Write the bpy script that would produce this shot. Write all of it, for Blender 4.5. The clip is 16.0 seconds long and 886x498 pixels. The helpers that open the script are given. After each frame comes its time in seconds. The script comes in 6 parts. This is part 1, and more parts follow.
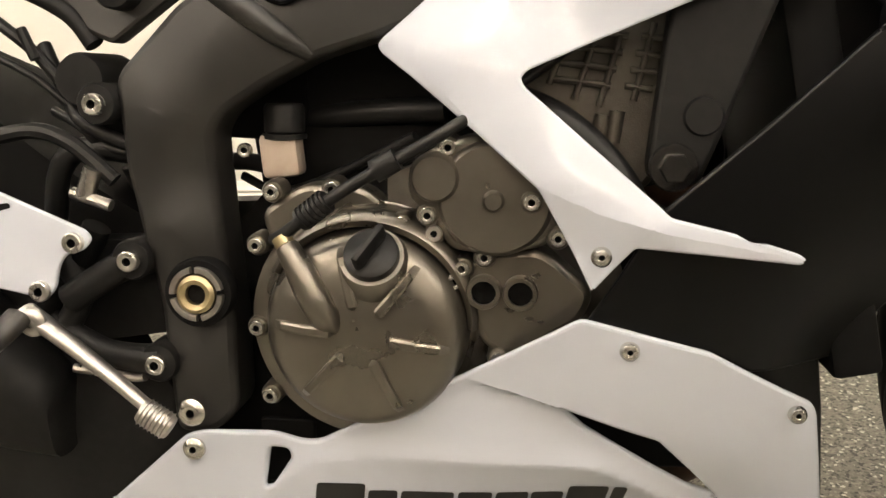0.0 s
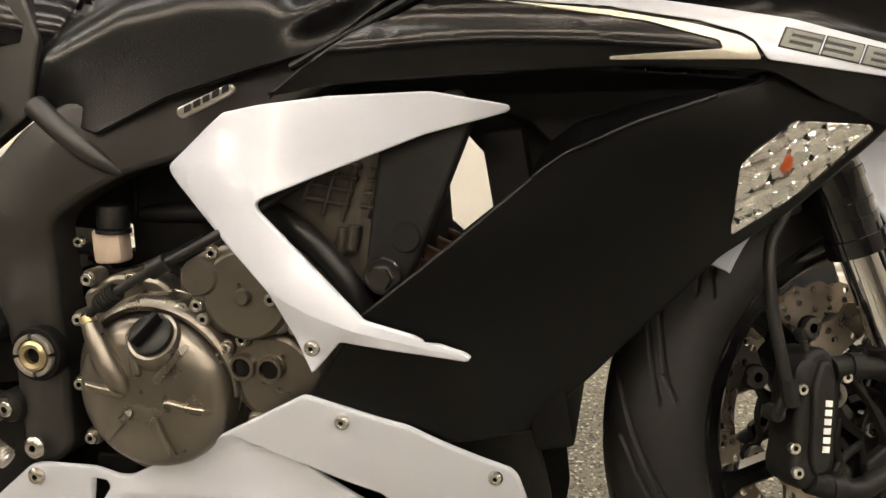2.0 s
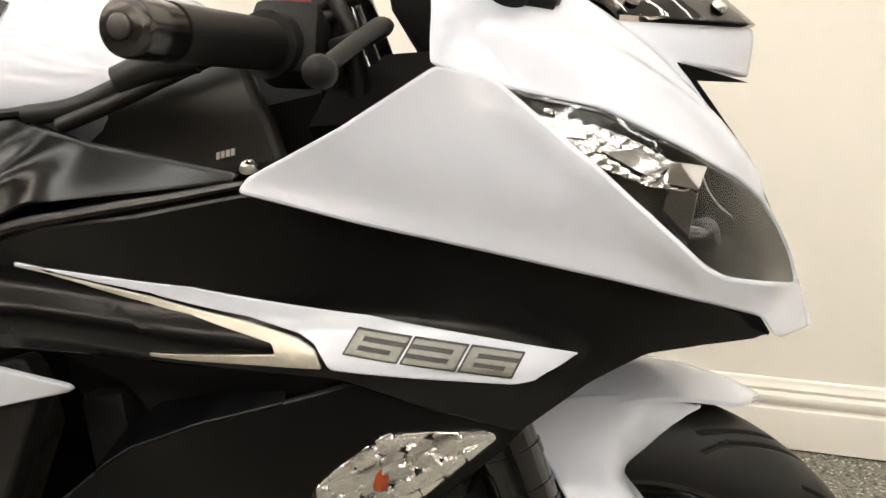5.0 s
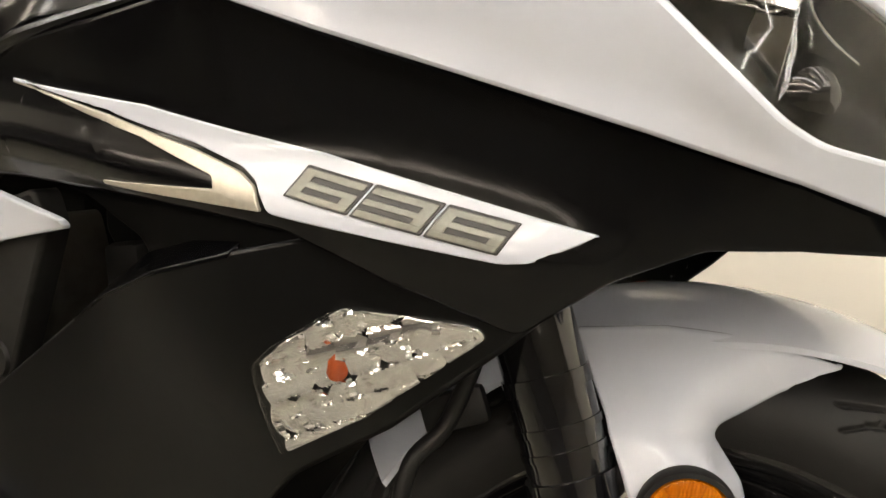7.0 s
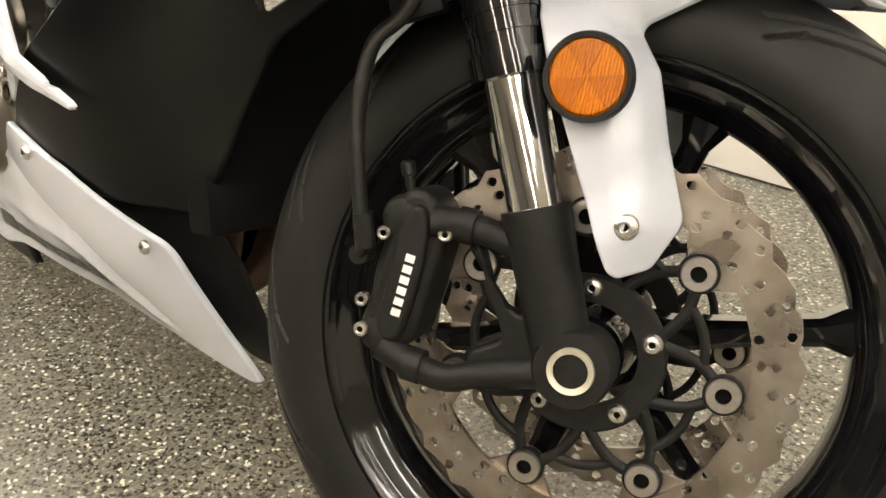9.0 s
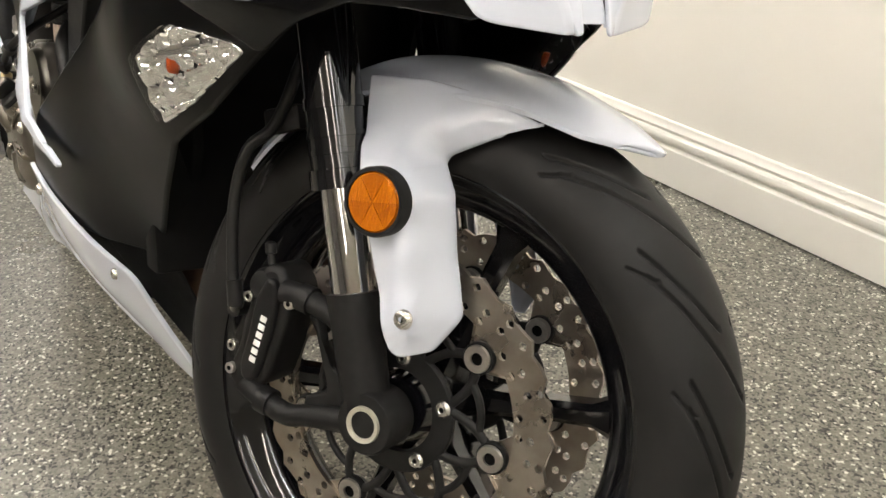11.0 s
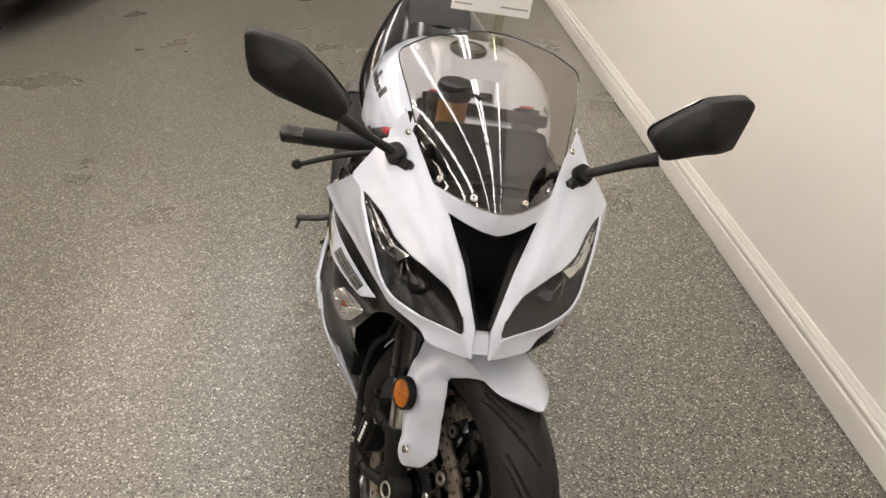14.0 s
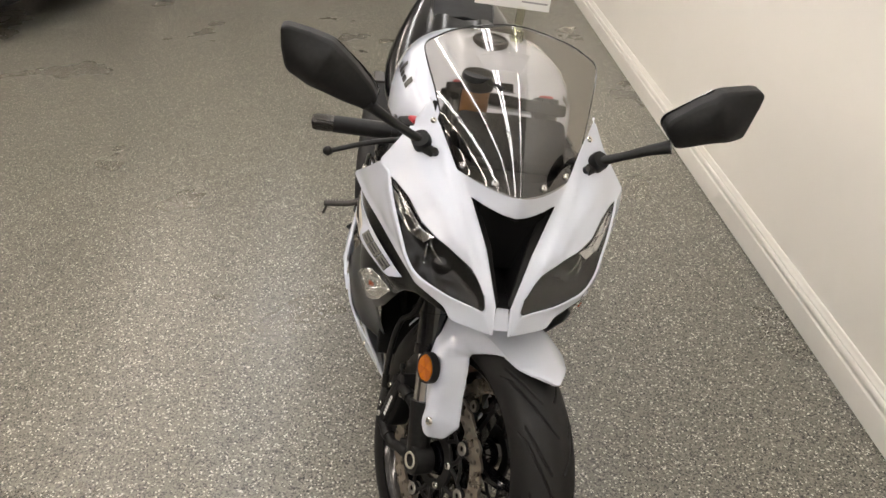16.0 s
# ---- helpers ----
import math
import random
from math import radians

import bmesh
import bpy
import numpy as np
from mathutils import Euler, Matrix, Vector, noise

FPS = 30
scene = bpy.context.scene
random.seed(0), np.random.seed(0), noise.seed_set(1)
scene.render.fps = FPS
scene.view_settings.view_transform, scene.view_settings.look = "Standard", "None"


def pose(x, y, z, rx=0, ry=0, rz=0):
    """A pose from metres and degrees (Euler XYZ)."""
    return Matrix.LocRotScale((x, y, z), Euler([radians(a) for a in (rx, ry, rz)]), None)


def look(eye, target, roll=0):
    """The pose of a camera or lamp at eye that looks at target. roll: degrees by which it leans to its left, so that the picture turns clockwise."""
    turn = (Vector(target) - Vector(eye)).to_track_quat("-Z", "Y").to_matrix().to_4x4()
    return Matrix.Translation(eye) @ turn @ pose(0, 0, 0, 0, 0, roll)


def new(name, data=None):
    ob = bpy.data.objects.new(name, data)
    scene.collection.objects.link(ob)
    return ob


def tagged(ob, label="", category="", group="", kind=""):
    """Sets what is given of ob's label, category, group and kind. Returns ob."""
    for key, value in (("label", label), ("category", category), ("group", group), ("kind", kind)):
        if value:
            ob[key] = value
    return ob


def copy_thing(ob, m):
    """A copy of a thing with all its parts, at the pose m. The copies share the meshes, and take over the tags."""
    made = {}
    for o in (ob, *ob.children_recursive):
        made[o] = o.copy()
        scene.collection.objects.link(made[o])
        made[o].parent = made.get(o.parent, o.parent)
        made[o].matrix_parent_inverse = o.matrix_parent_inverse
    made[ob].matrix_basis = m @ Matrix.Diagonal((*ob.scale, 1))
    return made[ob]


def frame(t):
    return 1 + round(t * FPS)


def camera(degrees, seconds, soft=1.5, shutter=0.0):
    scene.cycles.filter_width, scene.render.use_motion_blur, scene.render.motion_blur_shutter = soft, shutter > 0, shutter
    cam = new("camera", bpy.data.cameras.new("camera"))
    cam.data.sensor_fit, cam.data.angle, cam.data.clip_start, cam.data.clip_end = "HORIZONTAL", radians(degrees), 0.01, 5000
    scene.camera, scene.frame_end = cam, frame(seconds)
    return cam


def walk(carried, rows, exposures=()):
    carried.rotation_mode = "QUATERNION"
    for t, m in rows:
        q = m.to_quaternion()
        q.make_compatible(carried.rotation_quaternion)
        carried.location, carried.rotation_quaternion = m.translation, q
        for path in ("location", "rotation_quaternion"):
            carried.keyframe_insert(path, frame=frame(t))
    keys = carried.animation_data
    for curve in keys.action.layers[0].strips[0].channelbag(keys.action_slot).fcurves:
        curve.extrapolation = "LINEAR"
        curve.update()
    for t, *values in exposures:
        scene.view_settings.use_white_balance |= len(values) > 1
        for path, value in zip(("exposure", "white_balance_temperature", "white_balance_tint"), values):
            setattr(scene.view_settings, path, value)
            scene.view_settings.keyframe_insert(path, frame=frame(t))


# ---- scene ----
cam = camera(51.8, 16.0)
PATH = [
    (0, (-0.5479, -0.8047, 0.6811), (-0.8120, 1.0627, 0.0155), -1.78),
    (0.5, (-0.5164, -0.8380, 0.6735), (-0.7849, 1.0281, 0.0061), -1.65),
    (1, (-0.4472, -0.8453, 0.6718), (-0.7206, 1.0158, -0.0073), -1.48),
    (1.5, (-0.3458, -0.8746, 0.7226), (-0.6882, 0.9819, 0.0623), -1.50),
    (2, (-0.2383, -0.8886, 0.8011), (-0.6694, 0.9551, 0.1571), -1.43),
    (2.5, (-0.1627, -0.8658, 0.8812), (-0.5982, 0.9741, 0.2291), -1.31),
    (3, (-0.1018, -0.7818, 0.9035), (-0.5359, 1.0616, 0.2608), -1.00),
    (3.5, (-0.0527, -0.7155, 0.9299), (-0.5005, 1.1294, 0.3009), -0.99),
    (4, (-0.0135, -0.6732, 0.9529), (-0.4660, 1.1689, 0.3187), -1.05),
    (4.2, (-0.0011, -0.6612, 0.9564), (-0.4573, 1.1809, 0.3248), -1.06),
    (6.3, (0.1564, -0.4739, 0.9284), (-0.6901, 1.2128, 0.2664), -0.44),
    (6.5, (0.1587, -0.4520, 0.9049), (-0.7453, 1.1992, 0.2294), -0.31),
    (7, (0.1819, -0.4298, 0.8369), (-0.9423, 1.0912, 0.1868), -1.05),
    (7.5, (0.2303, -0.4492, 0.7464), (-1.0377, 0.9604, 0.1099), -0.65),
    (8, (0.2806, -0.4545, 0.7033), (-1.0254, 0.8741, -0.0239), -0.92),
    (8.5, (0.3422, -0.4640, 0.6901), (-0.9810, 0.7987, -0.1191), -1.03),
    (8.7, (0.3611, -0.4644, 0.6895), (-0.9556, 0.7736, -0.1669), -1.14),
    (10.8, (0.6227, -0.3381, 0.8041), (-0.8401, 0.6586, -0.1268), -0.64),
    (11, (0.6424, -0.3169, 0.8391), (-0.8617, 0.6171, -0.0910), -0.71),
    (11.5, (0.7215, -0.2520, 0.9351), (-0.8631, 0.5413, 0.0076), -0.50),
    (12, (0.8028, -0.2026, 1.0848), (-0.8467, 0.4514, 0.1621), -0.42),
    (12.5, (0.8965, -0.1299, 1.2259), (-0.8112, 0.3550, 0.3047), -0.47),
    (13, (1.0494, -0.0296, 1.3545), (-0.7061, 0.2397, 0.4348), -0.47),
    (13.5, (1.1922, 0.0115, 1.4334), (-0.5799, 0.1337, 0.5145), -0.37),
    (14, (1.3407, 0.0038, 1.4858), (-0.4327, 0.0915, 0.5654), -0.38),
    (14.5, (1.4445, -0.0038, 1.5296), (-0.3272, 0.0754, 0.6050), -0.47),
    (15, (1.5037, -0.0049, 1.5453), (-0.2662, 0.0610, 0.6163), -0.55),
    (15.5, (1.5186, -0.0055, 1.5452), (-0.2496, 0.0451, 0.6119), -0.66),
    (16, (1.4228, -0.0038, 1.5157), (-0.3411, 0.0380, 0.5740), -0.76),
]

walk(cam, [(t, look(eye, target, roll)) for t, eye, target, roll in PATH], exposures=[(0.0, 0.0, 6900, 11), (1.5, -0.03, 6900, 11), (3.0, -0.09, 6900, 11), (4.2, -0.27, 6650, 10), (6.5, -0.25, 6200, 10), (7.0, -0.1, 6700, 10), (8.0, 0.36, 6900, 9), (8.5, 0.33, 6900, 9), (11.0, -0.03, 6250, 10), (12.0, -0.45, 6350, 10), (12.5, -0.74, 6400, 10), (13.2, -0.57, 6350, 13), (16.0, -0.56, 6250, 13)])

# ---- light ----
world = bpy.data.worlds.new("room_air")
world.use_nodes = True
world.node_tree.nodes["Background"].inputs[0].default_value = (0.9, 0.85, 0.75, 1)
world.node_tree.nodes["Background"].inputs[1].default_value = 0.05
scene.world = world


# ---- materials ----
def rgb(c):
    return (c[0], c[1], c[2], 1.0)


def material(name, color, rough=0.5, metal=0.0, coat=0.0, coat_rough=0.1, spec=0.5, tint=None, scale=60.0, amount=0.5, bump=0.0, bump_scale=400.0, rough_var=0.0):
    """A procedural surface: base colour with a soft second tone, worn gloss and fine relief."""
    m = bpy.data.materials.new(name)
    m.use_nodes = True
    nt = m.node_tree
    b = nt.nodes["Principled BSDF"]
    b.inputs["Base Color"].default_value = rgb(color)
    b.inputs["Roughness"].default_value = rough
    b.inputs["Metallic"].default_value = metal
    b.inputs["Coat Weight"].default_value = coat
    b.inputs["Coat Roughness"].default_value = coat_rough
    b.inputs["Specular IOR Level"].default_value = spec
    pos = nt.nodes.new("ShaderNodeTexCoord").outputs["Object"]
    if tint:
        n = nt.nodes.new("ShaderNodeTexNoise")
        n.inputs["Scale"].default_value = scale
        n.inputs["Detail"].default_value = 5
        mix = nt.nodes.new("ShaderNodeMix")
        mix.data_type = "RGBA"
        ramp = nt.nodes.new("ShaderNodeMapRange")
        ramp.inputs[1].default_value, ramp.inputs[2].default_value, ramp.inputs[4].default_value = 0.4, 0.65, amount
        nt.links.new(pos, n.inputs["Vector"])
        nt.links.new(n.outputs["Fac"], ramp.inputs[0])
        nt.links.new(ramp.outputs[0], mix.inputs[0])
        mix.inputs[6].default_value, mix.inputs[7].default_value = rgb(color), rgb(tint)
        nt.links.new(mix.outputs[2], b.inputs["Base Color"])
    if rough_var:
        n = nt.nodes.new("ShaderNodeTexNoise")
        n.inputs["Scale"].default_value, n.inputs["Detail"].default_value = 18, 6
        ramp = nt.nodes.new("ShaderNodeMapRange")
        ramp.inputs[1].default_value, ramp.inputs[2].default_value = 0.3, 0.7
        ramp.inputs[3].default_value, ramp.inputs[4].default_value = max(0.02, rough - rough_var), rough + rough_var
        nt.links.new(pos, n.inputs["Vector"])
        nt.links.new(n.outputs["Fac"], ramp.inputs[0])
        nt.links.new(ramp.outputs[0], b.inputs["Roughness"])
    if bump:
        n = nt.nodes.new("ShaderNodeTexNoise")
        n.inputs["Scale"].default_value, n.inputs["Detail"].default_value = bump_scale, 3
        bp = nt.nodes.new("ShaderNodeBump")
        bp.inputs["Strength"].default_value, bp.inputs["Distance"].default_value = bump, 0.001
        nt.links.new(pos, n.inputs["Vector"])
        nt.links.new(n.outputs["Fac"], bp.inputs["Height"])
        nt.links.new(bp.outputs["Normal"], b.inputs["Normal"])
    return m


def clear(name, tint, gloss=0.06, least=0.02):
    """Thin clear plastic: seen through, with a gloss that grows at a slant alike on both of its faces."""
    m = bpy.data.materials.new(name)
    m.use_nodes = True
    nt = m.node_tree
    nt.nodes.clear()
    out = nt.nodes.new("ShaderNodeOutputMaterial")
    t = nt.nodes.new("ShaderNodeBsdfTransparent")
    t.inputs[0].default_value = rgb(tint)
    g = nt.nodes.new("ShaderNodeBsdfGlossy")
    g.inputs["Roughness"].default_value = gloss
    slant = nt.nodes.new("ShaderNodeLayerWeight")
    slant.inputs[0].default_value = 0.5
    power = nt.nodes.new("ShaderNodeMath")
    power.operation = "POWER"
    power.inputs[1].default_value = 5.0
    rise = nt.nodes.new("ShaderNodeMapRange")
    rise.inputs[3].default_value = least
    mix = nt.nodes.new("ShaderNodeMixShader")
    nt.links.new(slant.outputs["Facing"], power.inputs[0])
    nt.links.new(power.outputs[0], rise.inputs[0])
    nt.links.new(rise.outputs[0], mix.inputs[0])
    nt.links.new(t.outputs[0], mix.inputs[1])
    nt.links.new(g.outputs[0], mix.inputs[2])
    nt.links.new(mix.outputs[0], out.inputs[0])
    return m


def floor_material():
    """Epoxy floor strewn with vinyl flakes of several tones, under a worn clear coat."""
    m = bpy.data.materials.new("flake_epoxy")
    m.use_nodes = True
    nt = m.node_tree
    b = nt.nodes["Principled BSDF"]
    pos = nt.nodes.new("ShaderNodeTexCoord").outputs["Object"]
    warp = nt.nodes.new("ShaderNodeTexNoise")
    warp.inputs["Scale"].default_value = 300
    add = nt.nodes.new("ShaderNodeVectorMath")
    add.operation = "MULTIPLY_ADD"
    nt.links.new(warp.outputs["Color"], add.inputs[0])
    add.inputs[1].default_value = (0.004, 0.004, 0.004)
    nt.links.new(pos, warp.inputs["Vector"])
    nt.links.new(pos, add.inputs[2])
    last = None
    for k, size in enumerate((255.0, 400.0)):
        v = nt.nodes.new("ShaderNodeTexVoronoi")
        v.inputs["Scale"].default_value = size
        nt.links.new(add.outputs[0], v.inputs["Vector"])
        sep = nt.nodes.new("ShaderNodeSeparateColor")
        nt.links.new(v.outputs["Color"], sep.inputs[0])
        ramp = nt.nodes.new("ShaderNodeValToRGB")
        ramp.color_ramp.interpolation = "CONSTANT"
        tones = ((0.0, (0.010, 0.009, 0.0078)), (0.17, (0.078, 0.073, 0.059)), (0.27, (0.146, 0.138, 0.111)), (0.60, (0.187, 0.178, 0.144)), (0.87, (0.27, 0.257, 0.211)), (0.945, (0.66, 0.64, 0.55)))
        e = ramp.color_ramp.elements
        e[0].position, e[0].color = tones[0][0], rgb(tones[0][1])
        e[1].position, e[1].color = tones[1][0], rgb(tones[1][1])
        for p, c in tones[2:]:
            x = e.new(p)
            x.color = rgb(c)
        nt.links.new(sep.outputs[0], ramp.inputs[0])
        if last is None:
            last = ramp.outputs[0]
        else:
            mix = nt.nodes.new("ShaderNodeMix")
            mix.data_type = "RGBA"
            mix.inputs[0].default_value = 0.15
            nt.links.new(last, mix.inputs[6])
            nt.links.new(ramp.outputs[0], mix.inputs[7])
            big = nt.nodes.new("ShaderNodeTexNoise")
            big.inputs["Scale"].default_value, big.inputs["Detail"].default_value = 1.3, 4
            nt.links.new(pos, big.inputs["Vector"])
            mr = nt.nodes.new("ShaderNodeMapRange")
            mr.inputs[1].default_value, mr.inputs[2].default_value, mr.inputs[3].default_value, mr.inputs[4].default_value = 0.3, 0.7, 0.95, 1.04
            nt.links.new(big.outputs["Fac"], mr.inputs[0])
            mul = nt.nodes.new("ShaderNodeVectorMath")
            mul.operation = "SCALE"
            nt.links.new(mix.outputs[2], mul.inputs[0])
            nt.links.new(mr.outputs[0], mul.inputs["Scale"])
            nt.links.new(mul.outputs[0], b.inputs["Base Color"])
            bp = nt.nodes.new("ShaderNodeBump")
            bp.inputs["Strength"].default_value, bp.inputs["Distance"].default_value = 0.15, 0.0006
            nt.links.new(v.outputs["Distance"], bp.inputs["Height"])
            nt.links.new(bp.outputs["Normal"], b.inputs["Normal"])
            mr2 = nt.nodes.new("ShaderNodeMapRange")
            mr2.inputs[1].default_value, mr2.inputs[2].default_value, mr2.inputs[3].default_value, mr2.inputs[4].default_value = 0.3, 0.7, 0.27, 0.29
            nt.links.new(big.outputs["Fac"], mr2.inputs[0])
            nt.links.new(mr2.outputs[0], b.inputs["Roughness"])
    return m


WHITE = material("pearl_white_paint", (0.585, 0.62, 0.70), 0.27, 0.0, 0.7, 0.10, tint=(0.578, 0.613, 0.692), scale=900, amount=0.5)
BLACK = material("satin_black_paint", (0.0025, 0.0025, 0.0028), 0.17, 0.0, 0.0, 0.25, spec=0.28, tint=(0.0035, 0.0035, 0.004), scale=700)
SOFTBLACK = material("soft_black_paint", (0.0025, 0.0025, 0.0026), 0.30, spec=0.18, tint=(0.0034, 0.0034, 0.0035), scale=500, bump=0.02, bump_scale=1400)
SLEEK = material("polished_black_moulding", (0.003, 0.003, 0.0033), 0.17, 0.0, 0.0, 0.1, spec=0.22, tint=(0.004, 0.004, 0.0045), scale=500)
GLOSS = material("gloss_black", (0.004, 0.004, 0.005), 0.09, 0.0, 0.4, 0.04, spec=0.5, tint=(0.010, 0.010, 0.010), rough_var=0.03)
PLASTIC = material("matte_black_plastic", (0.008, 0.0078, 0.0075), 0.5, spec=0.22, tint=(0.013, 0.0125, 0.012), scale=120, bump=0.12, bump_scale=1500, rough_var=0.08)
# Near-black for black plastic, and for shade put into recesses, gaps and hidden parts
DARK = material("black_plastic_and_shade", (0.003, 0.003, 0.003), 0.7, spec=0.15, tint=(0.006, 0.0055, 0.005), scale=40)
FRAME = material("grey_frame_coating", (0.0195, 0.0183, 0.0167), 0.42, 0.0, spec=0.5, tint=(0.020, 0.0188, 0.017), scale=500, rough_var=0.06, bump=0.05, bump_scale=1800)
ENGINE = material("bronze_engine_coating", (0.20, 0.183, 0.155), 0.31, 0.88, tint=(0.172, 0.156, 0.131), scale=45, amount=0.5, bump=0.06, bump_scale=1600, rough_var=0.06)
CASTING = material("raw_casting", (0.15, 0.135, 0.115), 0.45, 0.7, tint=(0.09, 0.082, 0.07), scale=35, amount=0.8, bump=0.25, bump_scale=700, rough_var=0.1)
STEEL = material("brushed_steel", (0.50, 0.48, 0.45), 0.33, 0.95, tint=(0.40, 0.38, 0.36), scale=250, rough_var=0.08, bump=0.05, bump_scale=900)
DISC = material("disc_steel", (0.44, 0.40, 0.35), 0.30, 0.95, tint=(0.30, 0.25, 0.20), scale=30, amount=0.7, rough_var=0.08, bump=0.06, bump_scale=1100)
ZINC = material("bright_zinc_plate", (0.68, 0.66, 0.62), 0.25, 0.95, tint=(0.56, 0.54, 0.50), scale=180, rough_var=0.06)
GUNMETAL = material("dark_plated_steel", (0.16, 0.155, 0.15), 0.2, 0.95, tint=(0.11, 0.105, 0.10), scale=120, rough_var=0.05)
CHROME = material("chrome", (0.80, 0.80, 0.80), 0.07, 1.0, tint=(0.74, 0.74, 0.74), scale=90, rough_var=0.02)
IRON = material("dark_bare_metal", (0.075, 0.07, 0.066), 0.42, 0.7, tint=(0.05, 0.047, 0.044), scale=150, rough_var=0.08)
BRASS = material("anodised_gold_nut", (0.46, 0.38, 0.23), 0.35, 0.9, tint=(0.36, 0.30, 0.18), scale=120)
RUBBER = material("tyre_rubber", (0.0085, 0.0082, 0.0078), 0.52, spec=0.24, tint=(0.0115, 0.011, 0.0104), scale=25, bump=0.12, bump_scale=900, rough_var=0.08)
HOSE = material("hose_rubber", (0.008, 0.008, 0.008), 0.42, spec=0.3, tint=(0.012, 0.0115, 0.011), scale=80, rough_var=0.06)
AMBER = material("amber_reflector", (0.47, 0.130, 0.0005), 0.24, 0.0, 1.0, 0.03, spec=0.35, tint=(0.42, 0.115, 0.0005), scale=400, bump=0.15, bump_scale=900)
# Shaded copy of the amber, for prism sectors that catch less light
AMBERTWO = material("amber_reflector_shaded", (0.38, 0.098, 0.0005), 0.24, 0.0, 1.0, 0.03, spec=0.35, tint=(0.33, 0.080, 0.0005), scale=400, bump=0.15, bump_scale=900)


def ribbed(m, pitch, strength):
    """Adds fine upright prism ribs to a moulded lens."""
    nt = m.node_tree
    w = nt.nodes.new("ShaderNodeTexWave")
    w.inputs["Scale"].default_value = 0.314 / pitch
    w.inputs["Distortion"].default_value = 0.3
    bp = nt.nodes.new("ShaderNodeBump")
    bp.inputs["Strength"].default_value, bp.inputs["Distance"].default_value = strength, 0.001
    nt.links.new(nt.nodes.new("ShaderNodeTexCoord").outputs["Object"], w.inputs["Vector"])
    nt.links.new(w.outputs["Fac"], bp.inputs["Height"])
    nt.links.new(bp.outputs["Normal"], nt.nodes["Principled BSDF"].inputs["Normal"])


ribbed(AMBER, 0.0022, 0.35)
ribbed(AMBERTWO, 0.0022, 0.28)
CRYSTAL = material("crystal_reflector", (0.90, 0.90, 0.90), 0.06, 0.95, tint=(0.82, 0.82, 0.82), scale=90)
BULB = material("orange_bulb", (0.30, 0.050, 0.010), 0.25, tint=(0.42, 0.06, 0.008), scale=50)
FLUID = material("milky_reservoir", (0.46, 0.38, 0.31), 0.35, tint=(0.38, 0.29, 0.22), scale=60)
RUST = material("heat_stained_pipe", (0.12, 0.065, 0.04), 0.5, 0.7, tint=(0.05, 0.03, 0.022), scale=28, amount=0.9, rough_var=0.1, bump=0.1)
SILVER = material("brushed_silver_decal", (0.58, 0.55, 0.47), 0.34, 0.55, tint=(0.50, 0.47, 0.40), scale=300)
FIGURE = material("grey_metallic_decal", (0.17, 0.172, 0.152), 0.32, 0.5, tint=(0.13, 0.13, 0.115), scale=300)
BARMETAL = material("dark_bar_end_metal", (0.075, 0.070, 0.066), 0.22, 0.9, tint=(0.055, 0.052, 0.049), scale=200, rough_var=0.05)
INK = material("black_decal", (0.01, 0.01, 0.01), 0.35, tint=(0.014, 0.014, 0.014), scale=300)
REDINK = material("red_plastic", (0.45, 0.02, 0.03), 0.35, tint=(0.35, 0.015, 0.02), scale=100)
PAPER = material("white_card", (0.82, 0.82, 0.80), 0.6, tint=(0.78, 0.78, 0.76), scale=60)
GREYINK = material("grey_print", (0.35, 0.35, 0.35), 0.6, tint=(0.3, 0.3, 0.3), scale=100)
MIRRORED = material("lamp_reflector", (0.70, 0.70, 0.70), 0.09, 1.0, tint=(0.60, 0.60, 0.60), scale=60)
OIL = material("amber_fluid_pot", (0.50, 0.24, 0.06), 0.35, tint=(0.40, 0.18, 0.04), scale=60)
AXLE = material("pale_axle_metal", (0.62, 0.60, 0.50), 0.35, 0.6, tint=(0.50, 0.48, 0.40), scale=80)
CARPAINT = material("dark_car_paint", (0.006, 0.006, 0.008), 0.15, 0.0, 0.5, 0.05, tint=(0.01, 0.01, 0.012), scale=200)
BOWL = material("dark_lamp_bowl", (0.006, 0.0056, 0.0052), 0.16, spec=0.26, tint=(0.009, 0.0084, 0.008), scale=40)
LENS = clear("clear_lens", (0.95, 0.95, 0.95), 0.004, 0.05)
SMOKE = clear("smoked_screen", (0.54, 0.505, 0.46), 0.004, 0.11)
CLEARCLIP = clear("clear_clip_plastic", (0.92, 0.93, 0.85), 0.1)
SATIN = material("gloss_black_tail", (0.004, 0.004, 0.005), 0.15, spec=0.32, tint=(0.007, 0.007, 0.008), scale=300, rough_var=0.03)
SEAT = material("seat_vinyl", (0.006, 0.006, 0.0065), 0.5, spec=0.25, tint=(0.010, 0.010, 0.010), scale=90, bump=0.2, bump_scale=700, rough_var=0.06)
WALL = material("cream_wall_paint", (0.86, 0.825, 0.75), 0.6, tint=(0.83, 0.795, 0.72), scale=2.2, bump=0.1, bump_scale=260, rough_var=0.05)
TRIM = material("white_gloss_trim", (0.82, 0.79, 0.72), 0.35, tint=(0.77, 0.74, 0.67), scale=8, bump=0.04, bump_scale=120, rough_var=0.06)
# Dark tone for the unseen walls, so that black panels reflect something dark
TAUPE = material("dark_reflection_taupe", (0.16, 0.15, 0.135), 0.7, tint=(0.14, 0.13, 0.12), scale=2.0)
CEIL = material("ceiling_paint", (0.80, 0.77, 0.70), 0.8, tint=(0.76, 0.73, 0.66), scale=3)
FLOOR = floor_material()


